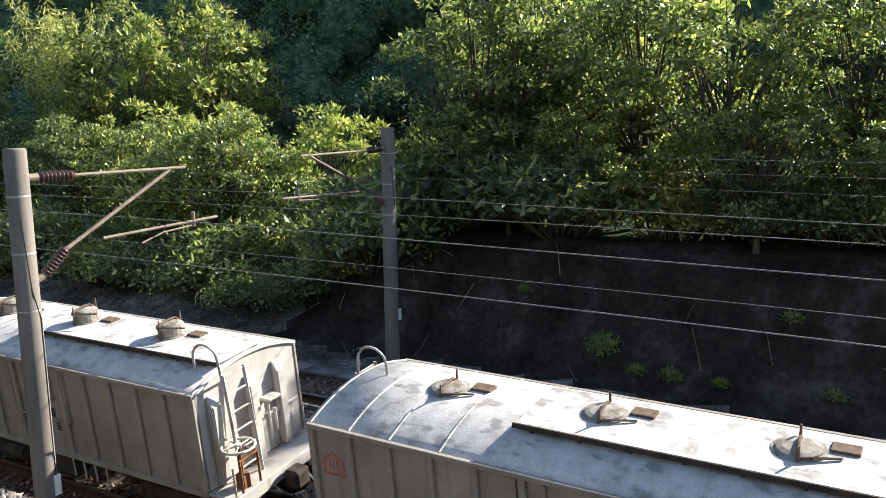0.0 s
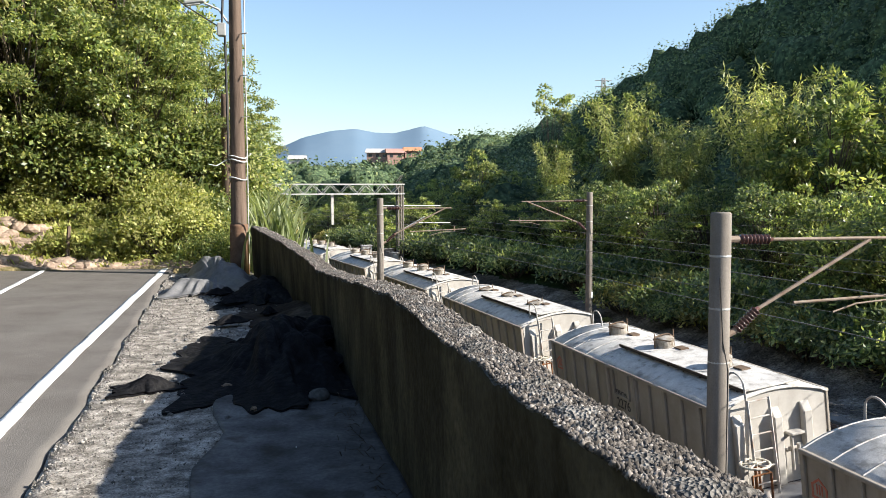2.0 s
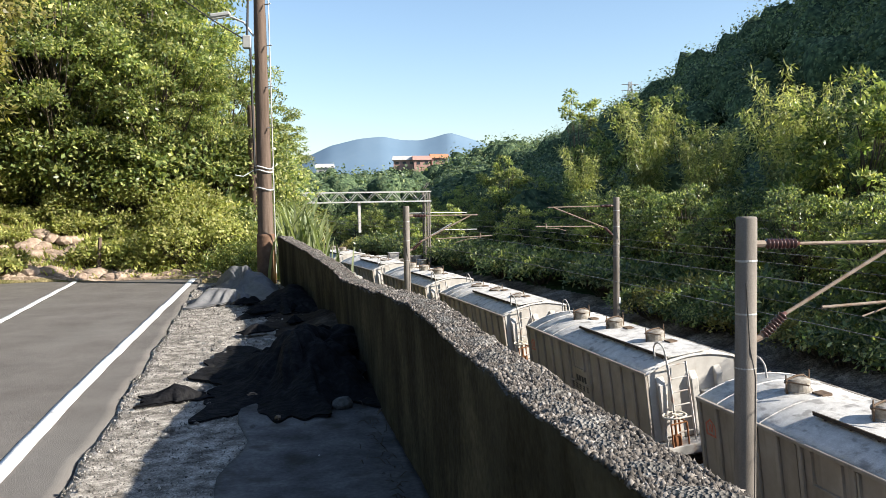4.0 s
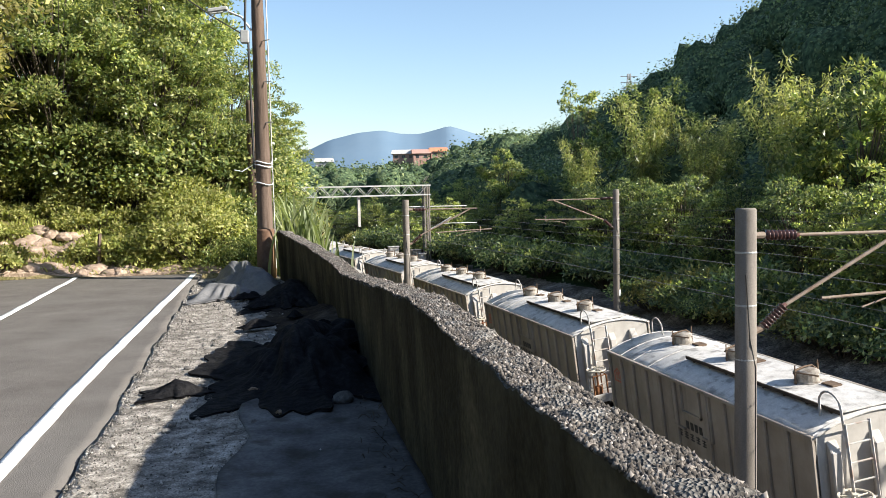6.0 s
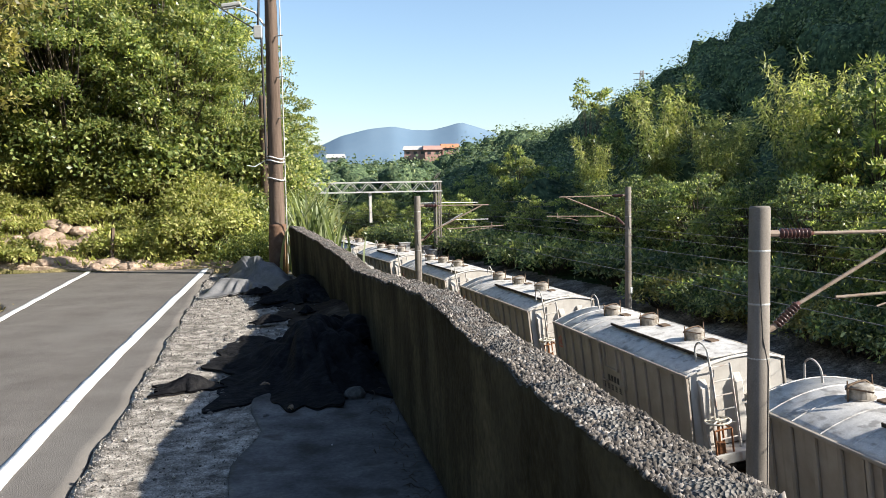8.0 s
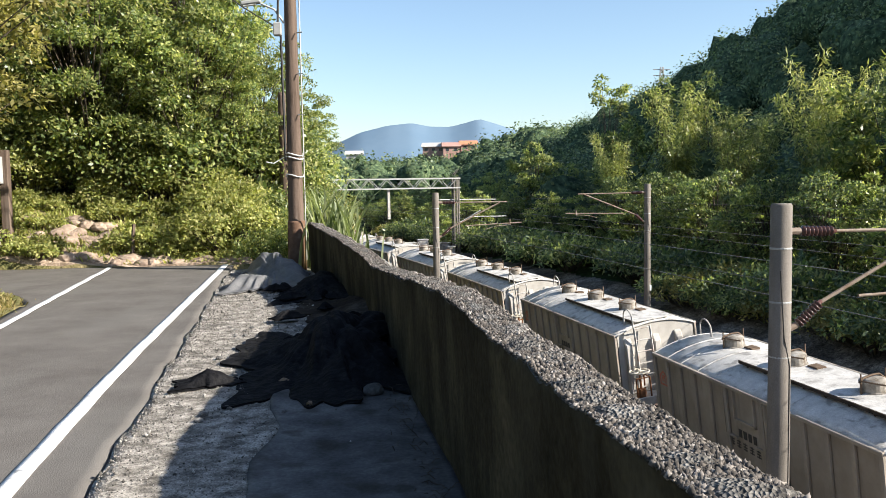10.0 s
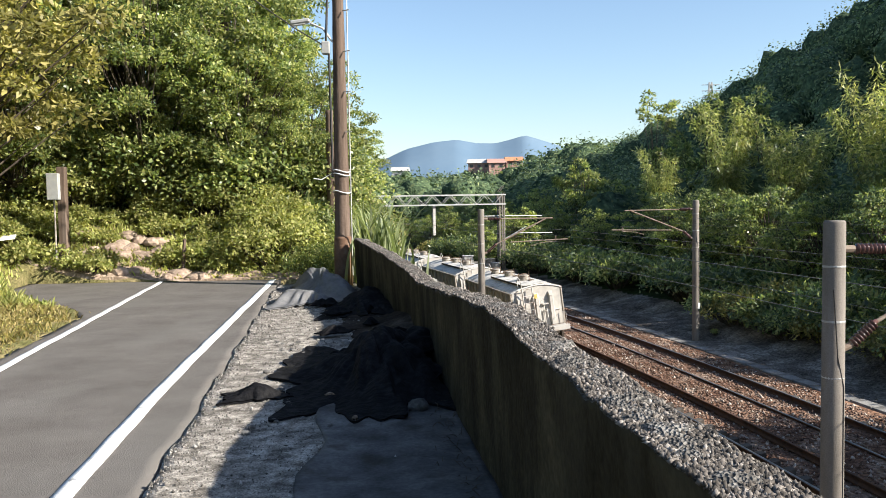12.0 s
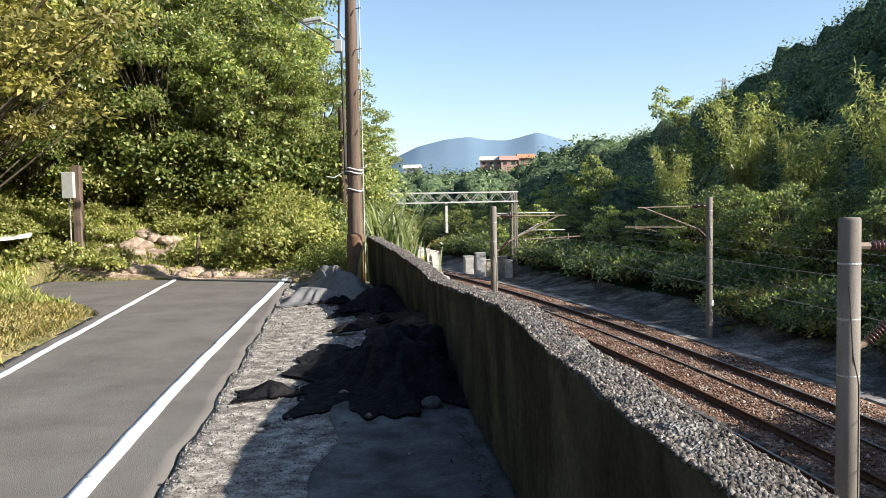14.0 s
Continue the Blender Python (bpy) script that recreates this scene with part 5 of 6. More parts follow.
    for src, x, y, t, s, l in ((bam, 23.5, 55.0, 140, 0.85, ""), (bam2, 26.0, 46.0, 200, 0.95, ""), (bam, 30.5, 45.0, 250, 0.95, ""), (bam2, 17.4, 63.0, 20, 0.75, ""),
                               (big, 24.6, 38.8, 130, 0.95, ""), (big, 14.6, 78.7, 40, 0.78, "rounded green tree standing by the line"), (big, 20.9, 72.0, 200, 0.9, ""), (big, 25.5, 64.0, 80, 0.95, ""), (big, 33.5, 42.5, 300, 1.0, ""), (yl, 31.5, 33.0, 33, 0.55, ""),
                               (yl, 20.5, 27.4, 100, 0.95, ""), (yl, 24.0, 30.5, 200, 0.9, ""), (yl, 22.0, 34.5, 300, 0.85, ""), (yl, 19.0, 41.0, 10, 0.8, ""), (yl, 18.0, 47.5, 70, 0.8, ""), (yl, 16.8, 54.0, 150, 0.8, ""), (yl, 15.6, 60.5, 220, 0.75, ""),
                               (yl, 28.0, 28.0, 20, 0.75, ""), (yl, 27.5, 23.5, 90, 0.7, ""), (yl, 13.5, 68.0, 75, 0.7, ""), (yl, 11.6, 77.0, 175, 0.65, ""), (yl, 9.0, 86.0, 15, 0.6, ""), (yl, 5.5, 92.0, 115, 0.6, ""), (yl, 2.5, 99.0, 200, 0.6, ""),
                               (yl, 18.5, 82.0, 60, 1.0, ""), (big, 24.0, 82.0, 160, 0.9, ""), (yl, 12.0, 92.0, 260, 0.9, ""), (big, 17.0, 95.0, 70, 0.7, ""), (bam, 30.0, 66.0, 100, 0.9, ""), (big, 36.0, 56.0, 30, 1.0, ""), (bam2, 34.0, 52.0, 310, 1.0, ""), (bam, 37.0, 48.0, 10, 0.9, "")):
        again(src, x, y, gz(x, y) - 0.1, t, s, l)
    # a slender tree standing above the ridge line
    thin = broadleaf("broadleaf_tree", "slender tree with a small sparse crown above the wood", 71, 14.0, 1.5, 0.7, LEAF_MID, clumps=16, count=60, length=0.34, width=0.15, trunk_r=0.1, clump=0.3)
    put(thin, 19.7, 72.4, gz(19.7, 72.4))
    again(thin, 23.6, 70.0, gz(23.6, 70.0), 130, 0.95)
    again(thin, 26.3, 68.5, gz(26.3, 68.5), 220, 0.98)
    # dark trees close behind the trackside growth, added to shade it
    for x, y, t, s in ((21.2, 21.6, 50, 0.55), (20.6, 26.0, 150, 0.9), (21.0, 31.0, 250, 0.82), (20.2, 36.0, 330, 0.85), (19.6, 41.2, 90, 0.85), (18.8, 46.4, 190, 0.9), (17.9, 51.6, 290, 0.9), (16.6, 57.4, 20, 0.85)):
        again(a, x, y, gz(x, y) - 0.1, t, s, "dark leafy tree standing behind the trackside bushes")
    # wood closing the view beyond the gantry
    rw = np.random.default_rng(44)
    for k in range(34):
        x, y, _ = track(92 + k * 1.5 + rw.uniform(-2, 2), 9.5 + 22 * rw.uniform(0, 1) ** 1.3)
        again((yl, big, a)[k % 3], x, y, gz(x, y) - 0.2, rw.uniform(0, 360), rw.uniform(0.55, 0.8) * (1.0, 0.62, 0.85)[k % 3], "leafy green tree in the wood beyond the gantry")
    # low growth along the foot of the trees
    # Dark leaves put part of the shade into this shrub's colour.
    sh = shrub("roadside_shrub", "low dark green trackside shrub", 31, 3.4, 2.4, 1.8, LEAF_DARK, 26, 90, 0.24, 0.1)
    so = shrub("roadside_shrub", "low olive and yellow trackside shrub", 32, 3.0, 2.2, 1.6, LEAF_OLIVE, 24, 90, 0.22, 0.09)
    rng = np.random.default_rng(12)
    first = {}
    for k in range(44):
        s = 26 + k * 1.9 + rng.uniform(-0.6, 0.6)
        o = 12.2 + rng.uniform(-0.6, 2.2)
        x, y, _ = track(s, o)
        src = so if k % 7 == 1 else sh
        if id(src) not in first:
            first[id(src)] = put(src, x, y, gz(x, y) - 0.1, rng.uniform(0, 360), 1.0)
        else:
            again(src, x, y, gz(x, y) - 0.1, rng.uniform(0, 360), rng.uniform(0.8, 1.5))
    for x, y, t in ((21.3, 4.6, 0.9), (22.6, 6.2, 1.1), (20.9, 2.6, 0.8), (23.4, 3.6, 1.2), (21.8, 8.4, 0.8), (20.4, 11.6, 0.7), (21.4, 0.8, 0.9)):
        again(sh, x, y, gz(x, y) - 0.1, 130 * t, t)
    for k in range(20):
        x, y, _ = track(34 + k * 1.25, 10.6 + rng.uniform(-0.2, 1.2))
        again(so if k % 4 == 2 else sh, x, y, gz(x, y) - 0.15, rng.uniform(0, 360), rng.uniform(0.65, 1.05))
    # inner side of the curve past the road
    for k in range(30):
        s = 46 + k * 2.6
        x, y, _ = track(s, -9.5 - rng.uniform(0, 5))
        again(so if k % 3 else sh, x, y, gz(x, y) - 0.1, rng.uniform(0, 360), rng.uniform(0.9, 1.7))
    # small weeds on the gravel and the soil bank
    w = shrub("weed", "small yellow-green weed on the dark soil bank", 40, 0.7, 0.7, 0.7, LEAF_SUNNY, 9, 40, 0.14, 0.05)
    put(w, 17.9, 9.0, gz(17.9, 9.0))
    for x, y, s in ((17.8, 8.1, 0.9), (17.9, 7.3, 1.1), (18.0, 6.2, 0.8), (18.4, 11.5, 0.7), (19.0, 5.0, 1.0), (18.3, 3.9, 0.9), (18.6, 14.5, 0.9), (14.7, 30, 0.8), (13.0, 38, 0.8)):
        again(w, x, y, gz(x, y), s * 90, s * 0.6)


right_side()


def bank_litter():
    """Twigs, roots and dead stalks lying on the bank."""
    rng = np.random.default_rng(77)
    lines = []
    for k in range(46):
        y = rng.uniform(0, 34)
        o = rng.uniform(8.6, 12.0)
        x, yy, a = track(y + 7, o)
        t = rng.uniform(0, math.pi)
        le = rng.uniform(0.15, 0.7)
        p = np.array([[x + le * math.cos(t) * q, yy + le * math.sin(t) * q, gz(x + le * math.cos(t) * q, yy + le * math.sin(t) * q) + 0.05 + 0.12 * math.sin(q * 3) * rng.uniform(0, 1)] for q in (0, 0.5, 1)])
        lines.append((p, np.array([0.014, 0.01, 0.004]) * rng.uniform(0.4, 1.2)))
    tagged(link("dead_twigs", np_mesh("dead_twigs", *tubes_np(lines, 4)), DRY), "dead twigs and roots scattered on the soil bank", "twigs", kind="stuff")


bank_litter()


# ---- wooded hills ----
def crown_lump(d, ph):
    """Radius of a crown in the directions d: billows at two sizes, shifted from crown to crown."""
    a = np.sin(4.2 * d[:, 0] + ph[:, 0]) * np.cos(3.9 * d[:, 1] + 3 * d[:, 2] + ph[:, 1])
    b = np.sin(9.5 * d[:, 0] + 2 * ph[:, 1] + 4 * d[:, 2]) * np.cos(9.1 * d[:, 1] + 8.5 * d[:, 2] + ph[:, 0])
    return 1 + 0.2 * a + 0.12 * b


def forest():
    rng = np.random.default_rng(5)
    groups = []
    n = 0
    body = []
    base = bmesh.new()
    bmesh.ops.create_icosphere(base, subdivisions=2, radius=1)
    bv = np.array([p.co[:] for p in base.verts])
    bf = np.array([[p.index for p in f.verts] for f in base.faces])
    base.free()
    for r0, r1, az0, az1, count, leaves, size, leaf in ((60, 125, 9, 60, 300, 480, 0.3, 3.0), (110, 205, 6, 62, 560, 330, 0.42, 3.9), (190, 275, 6, 34, 420, 240, 0.52, 4.4), (230, 470, -9, 12, 520, 80, 1.0, 5.4), (55, 110, 60, 100, 150, 150, 0.45, 3.4)):
        r = np.sqrt(rng.uniform(r0 ** 2, r1 ** 2, count))
        az = np.radians(rng.uniform(az0, az1, count))
        x, y = r * np.sin(az), r * np.cos(az)
        s, o = track_coords(x, y)
        keep = (np.abs(o - 3) > 15)
        x, y = x[keep], y[keep]
        z = ground_z(x, y)
        R = leaf * rng.uniform(0.6, 1.35, len(x))
        h = R * rng.uniform(0.95, 1.45, len(x))
        mid = np.stack([x, y, z + h * 0.55], 1)
        phase = np.stack([x, y], 1)
        # the body of each crown, in the darker colour that shades between the leaves
        k = len(bv)
        d = np.tile(bv, (len(x), 1))
        v = np.repeat(mid, k, 0) + d * (np.repeat(R, k) * crown_lump(d, np.repeat(phase, k, 0)) * 0.77)[:, None] * np.stack([np.ones(len(d)), np.ones(len(d)), np.repeat(h / R, k)], 1)
        body.append((v, (bf[None] + (np.arange(len(x)) * k)[:, None, None]).reshape(-1, 3)))
        # leaves standing off it
        d = rng.normal(0, 1, (len(x) * leaves, 3))
        d[:, 2] = np.abs(d[:, 2]) * 1.15 - 0.3
        d /= np.linalg.norm(d, axis=1)[:, None]
        p = np.repeat(mid, leaves, 0) + d * (np.repeat(R, leaves) * crown_lump(d, np.repeat(phase, leaves, 0)) * rng.uniform(0.82, 1.06, len(d)))[:, None] * np.stack([np.ones(len(d)), np.ones(len(d)), np.repeat(h / R, leaves)], 1)
        nn = d + rng.normal(0, 0.45, d.shape)
        nn /= np.linalg.norm(nn, axis=1)[:, None]
        t1 = np.cross(nn, rng.normal(0, 1, d.shape))
        t1 /= np.linalg.norm(t1, axis=1)[:, None]
        t2 = np.cross(nn, t1)
        k = (size * rng.uniform(0.6, 1.3, len(p)))[:, None]
        v = np.stack([p - t1 * k * 0.6, p + t2 * k * 0.42 - nn * k * 0.12, p + t1 * k * 0.6, p - t2 * k * 0.42 - nn * k * 0.12], 1).reshape(-1, 3)
        groups.append((v, np.arange(len(v)).reshape(-1, 4)))
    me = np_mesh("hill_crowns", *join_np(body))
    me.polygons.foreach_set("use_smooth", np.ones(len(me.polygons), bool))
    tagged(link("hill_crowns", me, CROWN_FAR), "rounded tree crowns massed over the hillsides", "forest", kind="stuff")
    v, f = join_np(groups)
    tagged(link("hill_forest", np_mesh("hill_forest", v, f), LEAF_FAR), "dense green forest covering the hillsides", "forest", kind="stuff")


forest()


def far_mountain():
    az = np.radians(np.linspace(-14, 20, 90))
    deg = np.degrees(az)
    el = np.interp(deg, [-14, -5, -3.1, -1.6, 0.3, 1.9, 3.2, 4.5, 5.6, 6.5, 7.2, 9, 12, 20], [1.0, 1.9, 2.9, 3.6, 4.05, 4.2, 3.95, 3.9, 4.15, 4.4, 4.2, 3.6, 3.0, 2.0])
    rows = []
    for q in np.linspace(0, 1, 8):
        r = 3300 + 700 * q
        z = 1.7 + np.tan(np.radians(el)) * 4000 * q ** 0.9 - 60 * (1 - q)
        rows.append(np.stack([r * np.sin(az), r * np.cos(az), z], 1))
    v = np.stack(rows, 0)
    k = v.shape[1]
    i, j = np.meshgrid(np.arange(7), np.arange(k - 1), indexing="ij")
    a = i * k + j
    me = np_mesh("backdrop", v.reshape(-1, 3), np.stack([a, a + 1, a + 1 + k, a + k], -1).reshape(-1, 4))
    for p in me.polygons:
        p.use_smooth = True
    tagged(link("backdrop", me, MOUNTAIN), "mountain ridge far down the valley, painted in haze blue", "mountain", kind="structure")


far_mountain()


def far_house(x, y, z, w, d, h, wall, roof, label, turn):
    hs = thing("hillside_building", label, "building", pose(x, y, z, 0, 0, turn))
    bm = bmesh.new()
    box(bm, -w / 2, -d / 2, -6, w / 2, d / 2, h)
    part("wall", bm, wall, hs)
    bm = bmesh.new()
    r = box(bm, -w / 2 - 1, -d / 2 - 1, h, w / 2 + 1, d / 2 + 1, h + 2.4)
    for v in r:
        if v.co.z > h + 1:
            v.co.y *= 0.25
            v.co.x *= 0.92
    part("roof", bm, roof, hs)
    n = int(w / 4)
    for k in range(n):
        bm = bmesh.new()
        px = -w / 2 + (k + 0.5) * w / n
        box(bm, px - 0.9, -d / 2 - 0.08, h * 0.3, px + 0.9, -d / 2 + 0.05, h * 0.75)
        part("window", bm, GLASS_DARK, hs)


far_house(28.0, 470, 19.4, 12, 8, 3.4, HOUSE_RED, HOUSE_WALL, "long red building with white roof on the wooded ridge", -6)
far_house(37.0, 466, 19.0, 9, 8, 3.6, HOUSE_RED, HOUSE_RED, "red brick building among trees on the ridge", 4)
far_house(47.0, 468, 20.2, 9, 8, 3.4, HOUSE_RED, ROOF_ORANGE, "temple hall with bright orange tiled roof on the ridge", 3)
far_house(-18.0, 520, 14.0, 10, 8, 7.0, HOUSE_WALL, HOUSE_WALL, "small white tower block far down the valley", 0)


def pylon(x, y, z, h):
    p = thing("transmission_tower", "slim lattice transmission tower on the ridge", "pylon", pose(x, y, z))
    bm = bmesh.new()
    for sx in (-1, 1):
        for sy in (-1, 1):
            rod(bm, (sx * 1.4, sy * 1.4, -3), (sx * 0.3, sy * 0.3, h), 0.13, sides=4)
    for k in range(9):
        z0 = h * k / 9
        w0 = 1.4 - 1.1 * k / 9
        rod(bm, (-w0, -w0, z0), (w0 - 0.12, -w0, z0 + h / 9), 0.08, sides=4)
        rod(bm, (w0, w0, z0), (-w0 + 0.12, w0, z0 + h / 9), 0.08, sides=4)
    part("lattice", bm, GALV, p)
    for z1 in (0.72, 0.84, 0.95):
        bm = bmesh.new()
        rod(bm, (-2.4, 0, h * z1), (2.4, 0, h * z1), 0.1, sides=4)
        part("cross_arm", bm, GALV, p)


pylon(76.0, 226.0, gz(76, 226), 14.5)


# ---- hillside beside the road ----
def left_side():
    t1 = broadleaf("broadleaf_tree", "tall leafy tree on the slope above the road bend", 51, 9.0, 3.0, 0.08, LEAF_MID, clumps=100, count=210, length=0.15, width=0.08, trunk_r=0.12)
    t2 = broadleaf("broadleaf_tree", "dense vine-covered tree with light green leaves beside the road", 52, 7.5, 2.8, 0.02, LEAF_MID, clumps=100, count=210, length=0.14, width=0.075, trunk_r=0.1)
    t3 = broadleaf("broadleaf_tree", "broad tree with olive and yellowing leaves overhanging the verge", 53, 7.0, 3.2, 0.32, LEAF_OLIVE, clumps=90, count=150, length=0.18, width=0.085, lean=(2.4, -0.4), trunk_r=0.15)
    put(t1, -9.0, 25.0, verge(-9, 25), 0, 1.05)
    put(t2, -4.9, 22.6, verge(-4.9, 22.6), 0, 0.78)
    put(t3, -11.6, 17.4, 0.4, 0, 0.95)
    for src, x, y, t, s in ((t2, -7.4, 22.2, 70, 0.85), (t1, -11.6, 23.6, 130, 1.05), (t2, -10.4, 21.2, 200, 0.75), (t3, -12.8, 19.4, 120, 1.05), (t1, -6.4, 26.5, 60, 1.0), (t2, -3.6, 24.6, 160, 0.6), (t1, -14.5, 26.5, 10, 1.2), (t1, -11.0, 29.0, 240, 1.3),
                            (t2, -2.7, 26.5, 20, 0.5), (t1, -8.0, 31.0, 300, 1.25), (t2, -15.5, 22.0, 300, 0.95), (t2, -5.5, 23.0, 250, 0.6), (t2, -3.9, 22.4, 320, 0.5), (t3, -16.0, 15.5, 250, 1.05), (t1, -18.5, 19.5, 80, 1.1), (t1, -16.0, 32.0, 90, 1.5), (t1, -5.6, 24.6, 20, 0.85)):
        again(src, x, y, verge(x, y), t, s)
    sprig = broadleaf("broadleaf_tree", "slender sapling with a small open crown above the bank", 72, 6.4, 0.75, 0.62, LEAF_MID, clumps=12, count=70, length=0.16, width=0.08, trunk_r=0.05, clump=0.34)
    put(sprig, -4.55, 27.2, 1.3)
    sh = shrub("roadside_shrub", "light green roadside shrub with trailing creepers", 61, 2.2, 1.8, 1.3, LEAF_VERGE, 28, 140, 0.1, 0.055)
    put(sh, -3.7, 20.0, verge(-3.7, 20.0))
    rng = np.random.default_rng(3)
    for k in range(20):
        x, y = -2.9 - 14 * rng.uniform(0, 1), 20.9 + 1.8 * rng.uniform(0, 1)
        again(sh, x, y, verge(x, y) - 0.1, rng.uniform(0, 360), rng.uniform(0.5, 1.15))
    vine = shrub("roadside_shrub", "tangled mid-green creepers climbing the slope", 66, 2.8, 2.2, 2.2, LEAF_MID, 38, 160, 0.11, 0.06)
    put(vine, -6.0, 22.3, verge(-6.0, 22.3) - 0.1)
    for k in range(26):
        x, y = -2.9 - 13 * rng.uniform(0, 1), 22.0 + 2.8 * rng.uniform(0, 1)
        again(vine, x, y, verge(x, y) - 0.1, rng.uniform(0, 360), rng.uniform(0.7, 1.35))
    for x, y, s in ((-2.5, 19.4, 0.55), (-2.2, 20.6, 0.7), (-2.6, 21.8, 0.8), (-2.2, 23.2, 0.8), (-2.5, 24.8, 0.9), (-2.9, 26.4, 0.8)):
        again(vine, x, y, verge(-2.5, y) - 0.35, 50 * y, s)
    low = shrub("ground_cover", "low sunlit yellow-green creeping ground cover", 63, 1.5, 1.1, 0.42, LEAF_VERGE, 20, 80, 0.09, 0.055)
    put(low, -5.0, 19.6, verge(-5.0, 19.6) - 0.08)
    for k in range(60):
        x, y = -2.8 - 9.5 * rng.uniform(0, 1), 19.6 + 2.2 * rng.uniform(0, 1)
        if abs(x + 7.2) < 1.5 and y < 20.9:
            continue
        again(low, x, y, verge(x, y) - 0.08, rng.uniform(0, 360), rng.uniform(0.6, 1.25))
    for k in range(26):
        x, y = -7.6 - 6 * rng.uniform(0, 1), 18.9 + 1.6 * rng.uniform(0, 1)
        again(low, x, y, verge(x, y) - 0.08, rng.uniform(0, 360), rng.uniform(0.6, 1.2))
    for k in range(14):
        x, y = -9.5 - 3 * rng.uniform(0, 1), 15 + 3.5 * rng.uniform(0, 1)
        again(low, x, y, verge(x, y) - 0.12, rng.uniform(0, 360), rng.uniform(0.5, 0.9))
    # reed tuft by the wooden pole
    blades = []
    for k in range(120):
        a, le = rng.uniform(0, 2 * math.pi), rng.uniform(0.8, 1.7)
        t = np.linspace(0, 1, 6)[:, None]
        bend = rng.uniform(0.08, 0.42) * le
        base = np.array([rng.normal(0, 0.2), rng.normal(0, 0.25), 0])
        c = base + np.concatenate([np.cos(a) * bend * t ** 2, np.sin(a) * bend * t ** 2, le * (t - 0.22 * t ** 3)], 1)
        side = np.array([-np.sin(a), np.cos(a), 0.3]) * 0.034 * (1.02 - t) ** 0.6
        v = np.stack([c - side, c + side], 1).reshape(-1, 3)
        q = np.array([[2 * i, 2 * i + 1, 2 * i + 3, 2 * i + 2] for i in range(5)])
        blades.append((v, q))
    tuft = thing("reed_tuft", "tall pale reed grass tuft behind the wall end", "grass tuft")
    tagged(link("foliage", np_mesh("foliage", *join_np(blades)), LEAF_GRASS, tuft), kind="stuff")
    put(tuft, -1.05, 17.6, -0.05, 0, 1.35)
    again(tuft, -0.95, 18.5, -0.3, 120, 0.95)
    again(tuft, -1.4, 18.6, -0.1, 240, 1.2)
    # grass on the verge: short and green on the far bank, dry and tufted beside the lane
    def blades_on(name, label, leaf, count, place, lo, hi, wide):
        x, y = place(count)
        edge = np.where(y < 18.9, line_l(y) - 0.4 - 2.7 * smooth01((y - 12.5) / 5), 0.0)
        keep = x < edge + rng.normal(0, 0.12, count)
        x, y = x[keep], y[keep]
        tuft_h = 0.55 + 0.45 * hill_noise(x, y, 3.1)
        p = np.stack([x, y, verge_z(x, y) - 0.01], 1)
        le, a = rng.uniform(lo, hi, len(x)) * (0.5 + tuft_h), rng.uniform(0, 2 * math.pi, len(x))
        tip = p + np.stack([np.cos(a) * le * 0.7, np.sin(a) * le * 0.7, le], 1)
        w = np.stack([-np.sin(a), np.cos(a), 0 * a], 1) * wide
        v = np.stack([p - w, p + w, (p + tip) / 2 + w + [0, 0, 0.03], tip], 1).reshape(-1, 3)
        tagged(link(name, np_mesh(name, v, np.arange(len(v)).reshape(-1, 4)), leaf), label, "grass", kind="stuff")

    blades_on("verge_grass", "short sunlit grass on the roadside verge", LEAF_VERGE, 26000, lambda n: (rng.uniform(-15, -2.4, n), rng.uniform(14, 21.5, n)), 0.06, 0.2, 0.02)
    blades_on("dry_grass", "dry yellowish grass tufts beside the lane", LEAF_DRY, 16000, lambda n: (-4.2 - 6.5 * rng.uniform(0, 1, n) ** 1.3, rng.uniform(5.5, 15, n)), 0.04, 0.11, 0.01)
    blades_on("verge_grass", "olive weeds mixed into the dry verge grass", LEAF_OLIVE, 9000, lambda n: (-4.5 - 6.5 * rng.uniform(0, 1, n), rng.uniform(5.5, 15, n)), 0.03, 0.1, 0.012)


def verge(x, y):
    return float(verge_z(np.array(float(x)), np.array(float(y)))) if y > 18 or x < -6 else gz(x, y)


left_side()


# ---- roadside things ----
def rock_mesh(seed, sx, sy, sz):
    rng = np.random.default_rng(seed)
    bm = bmesh.new()
    bmesh.ops.create_icosphere(bm, subdivisions=2, radius=1)
    k = rng.normal(0, 1, (5, 3))
    for v in bm.verts:
        d = np.array(v.co[:])
        f = 1 + 0.13 * sum(math.sin(2.4 * float(q @ d) + i) for i, q in enumerate(k)) / 2
        f = min(f, 1.02)
        v.co = Vector((d[0] * sx * f, d[1] * sy * f, max(d[2], -0.6) * sz * f))
    me = bpy.data.meshes.new("roadside_stone")
    bm.to_mesh(me)
    bm.free()
    me.materials.append(ROCK)
    return me


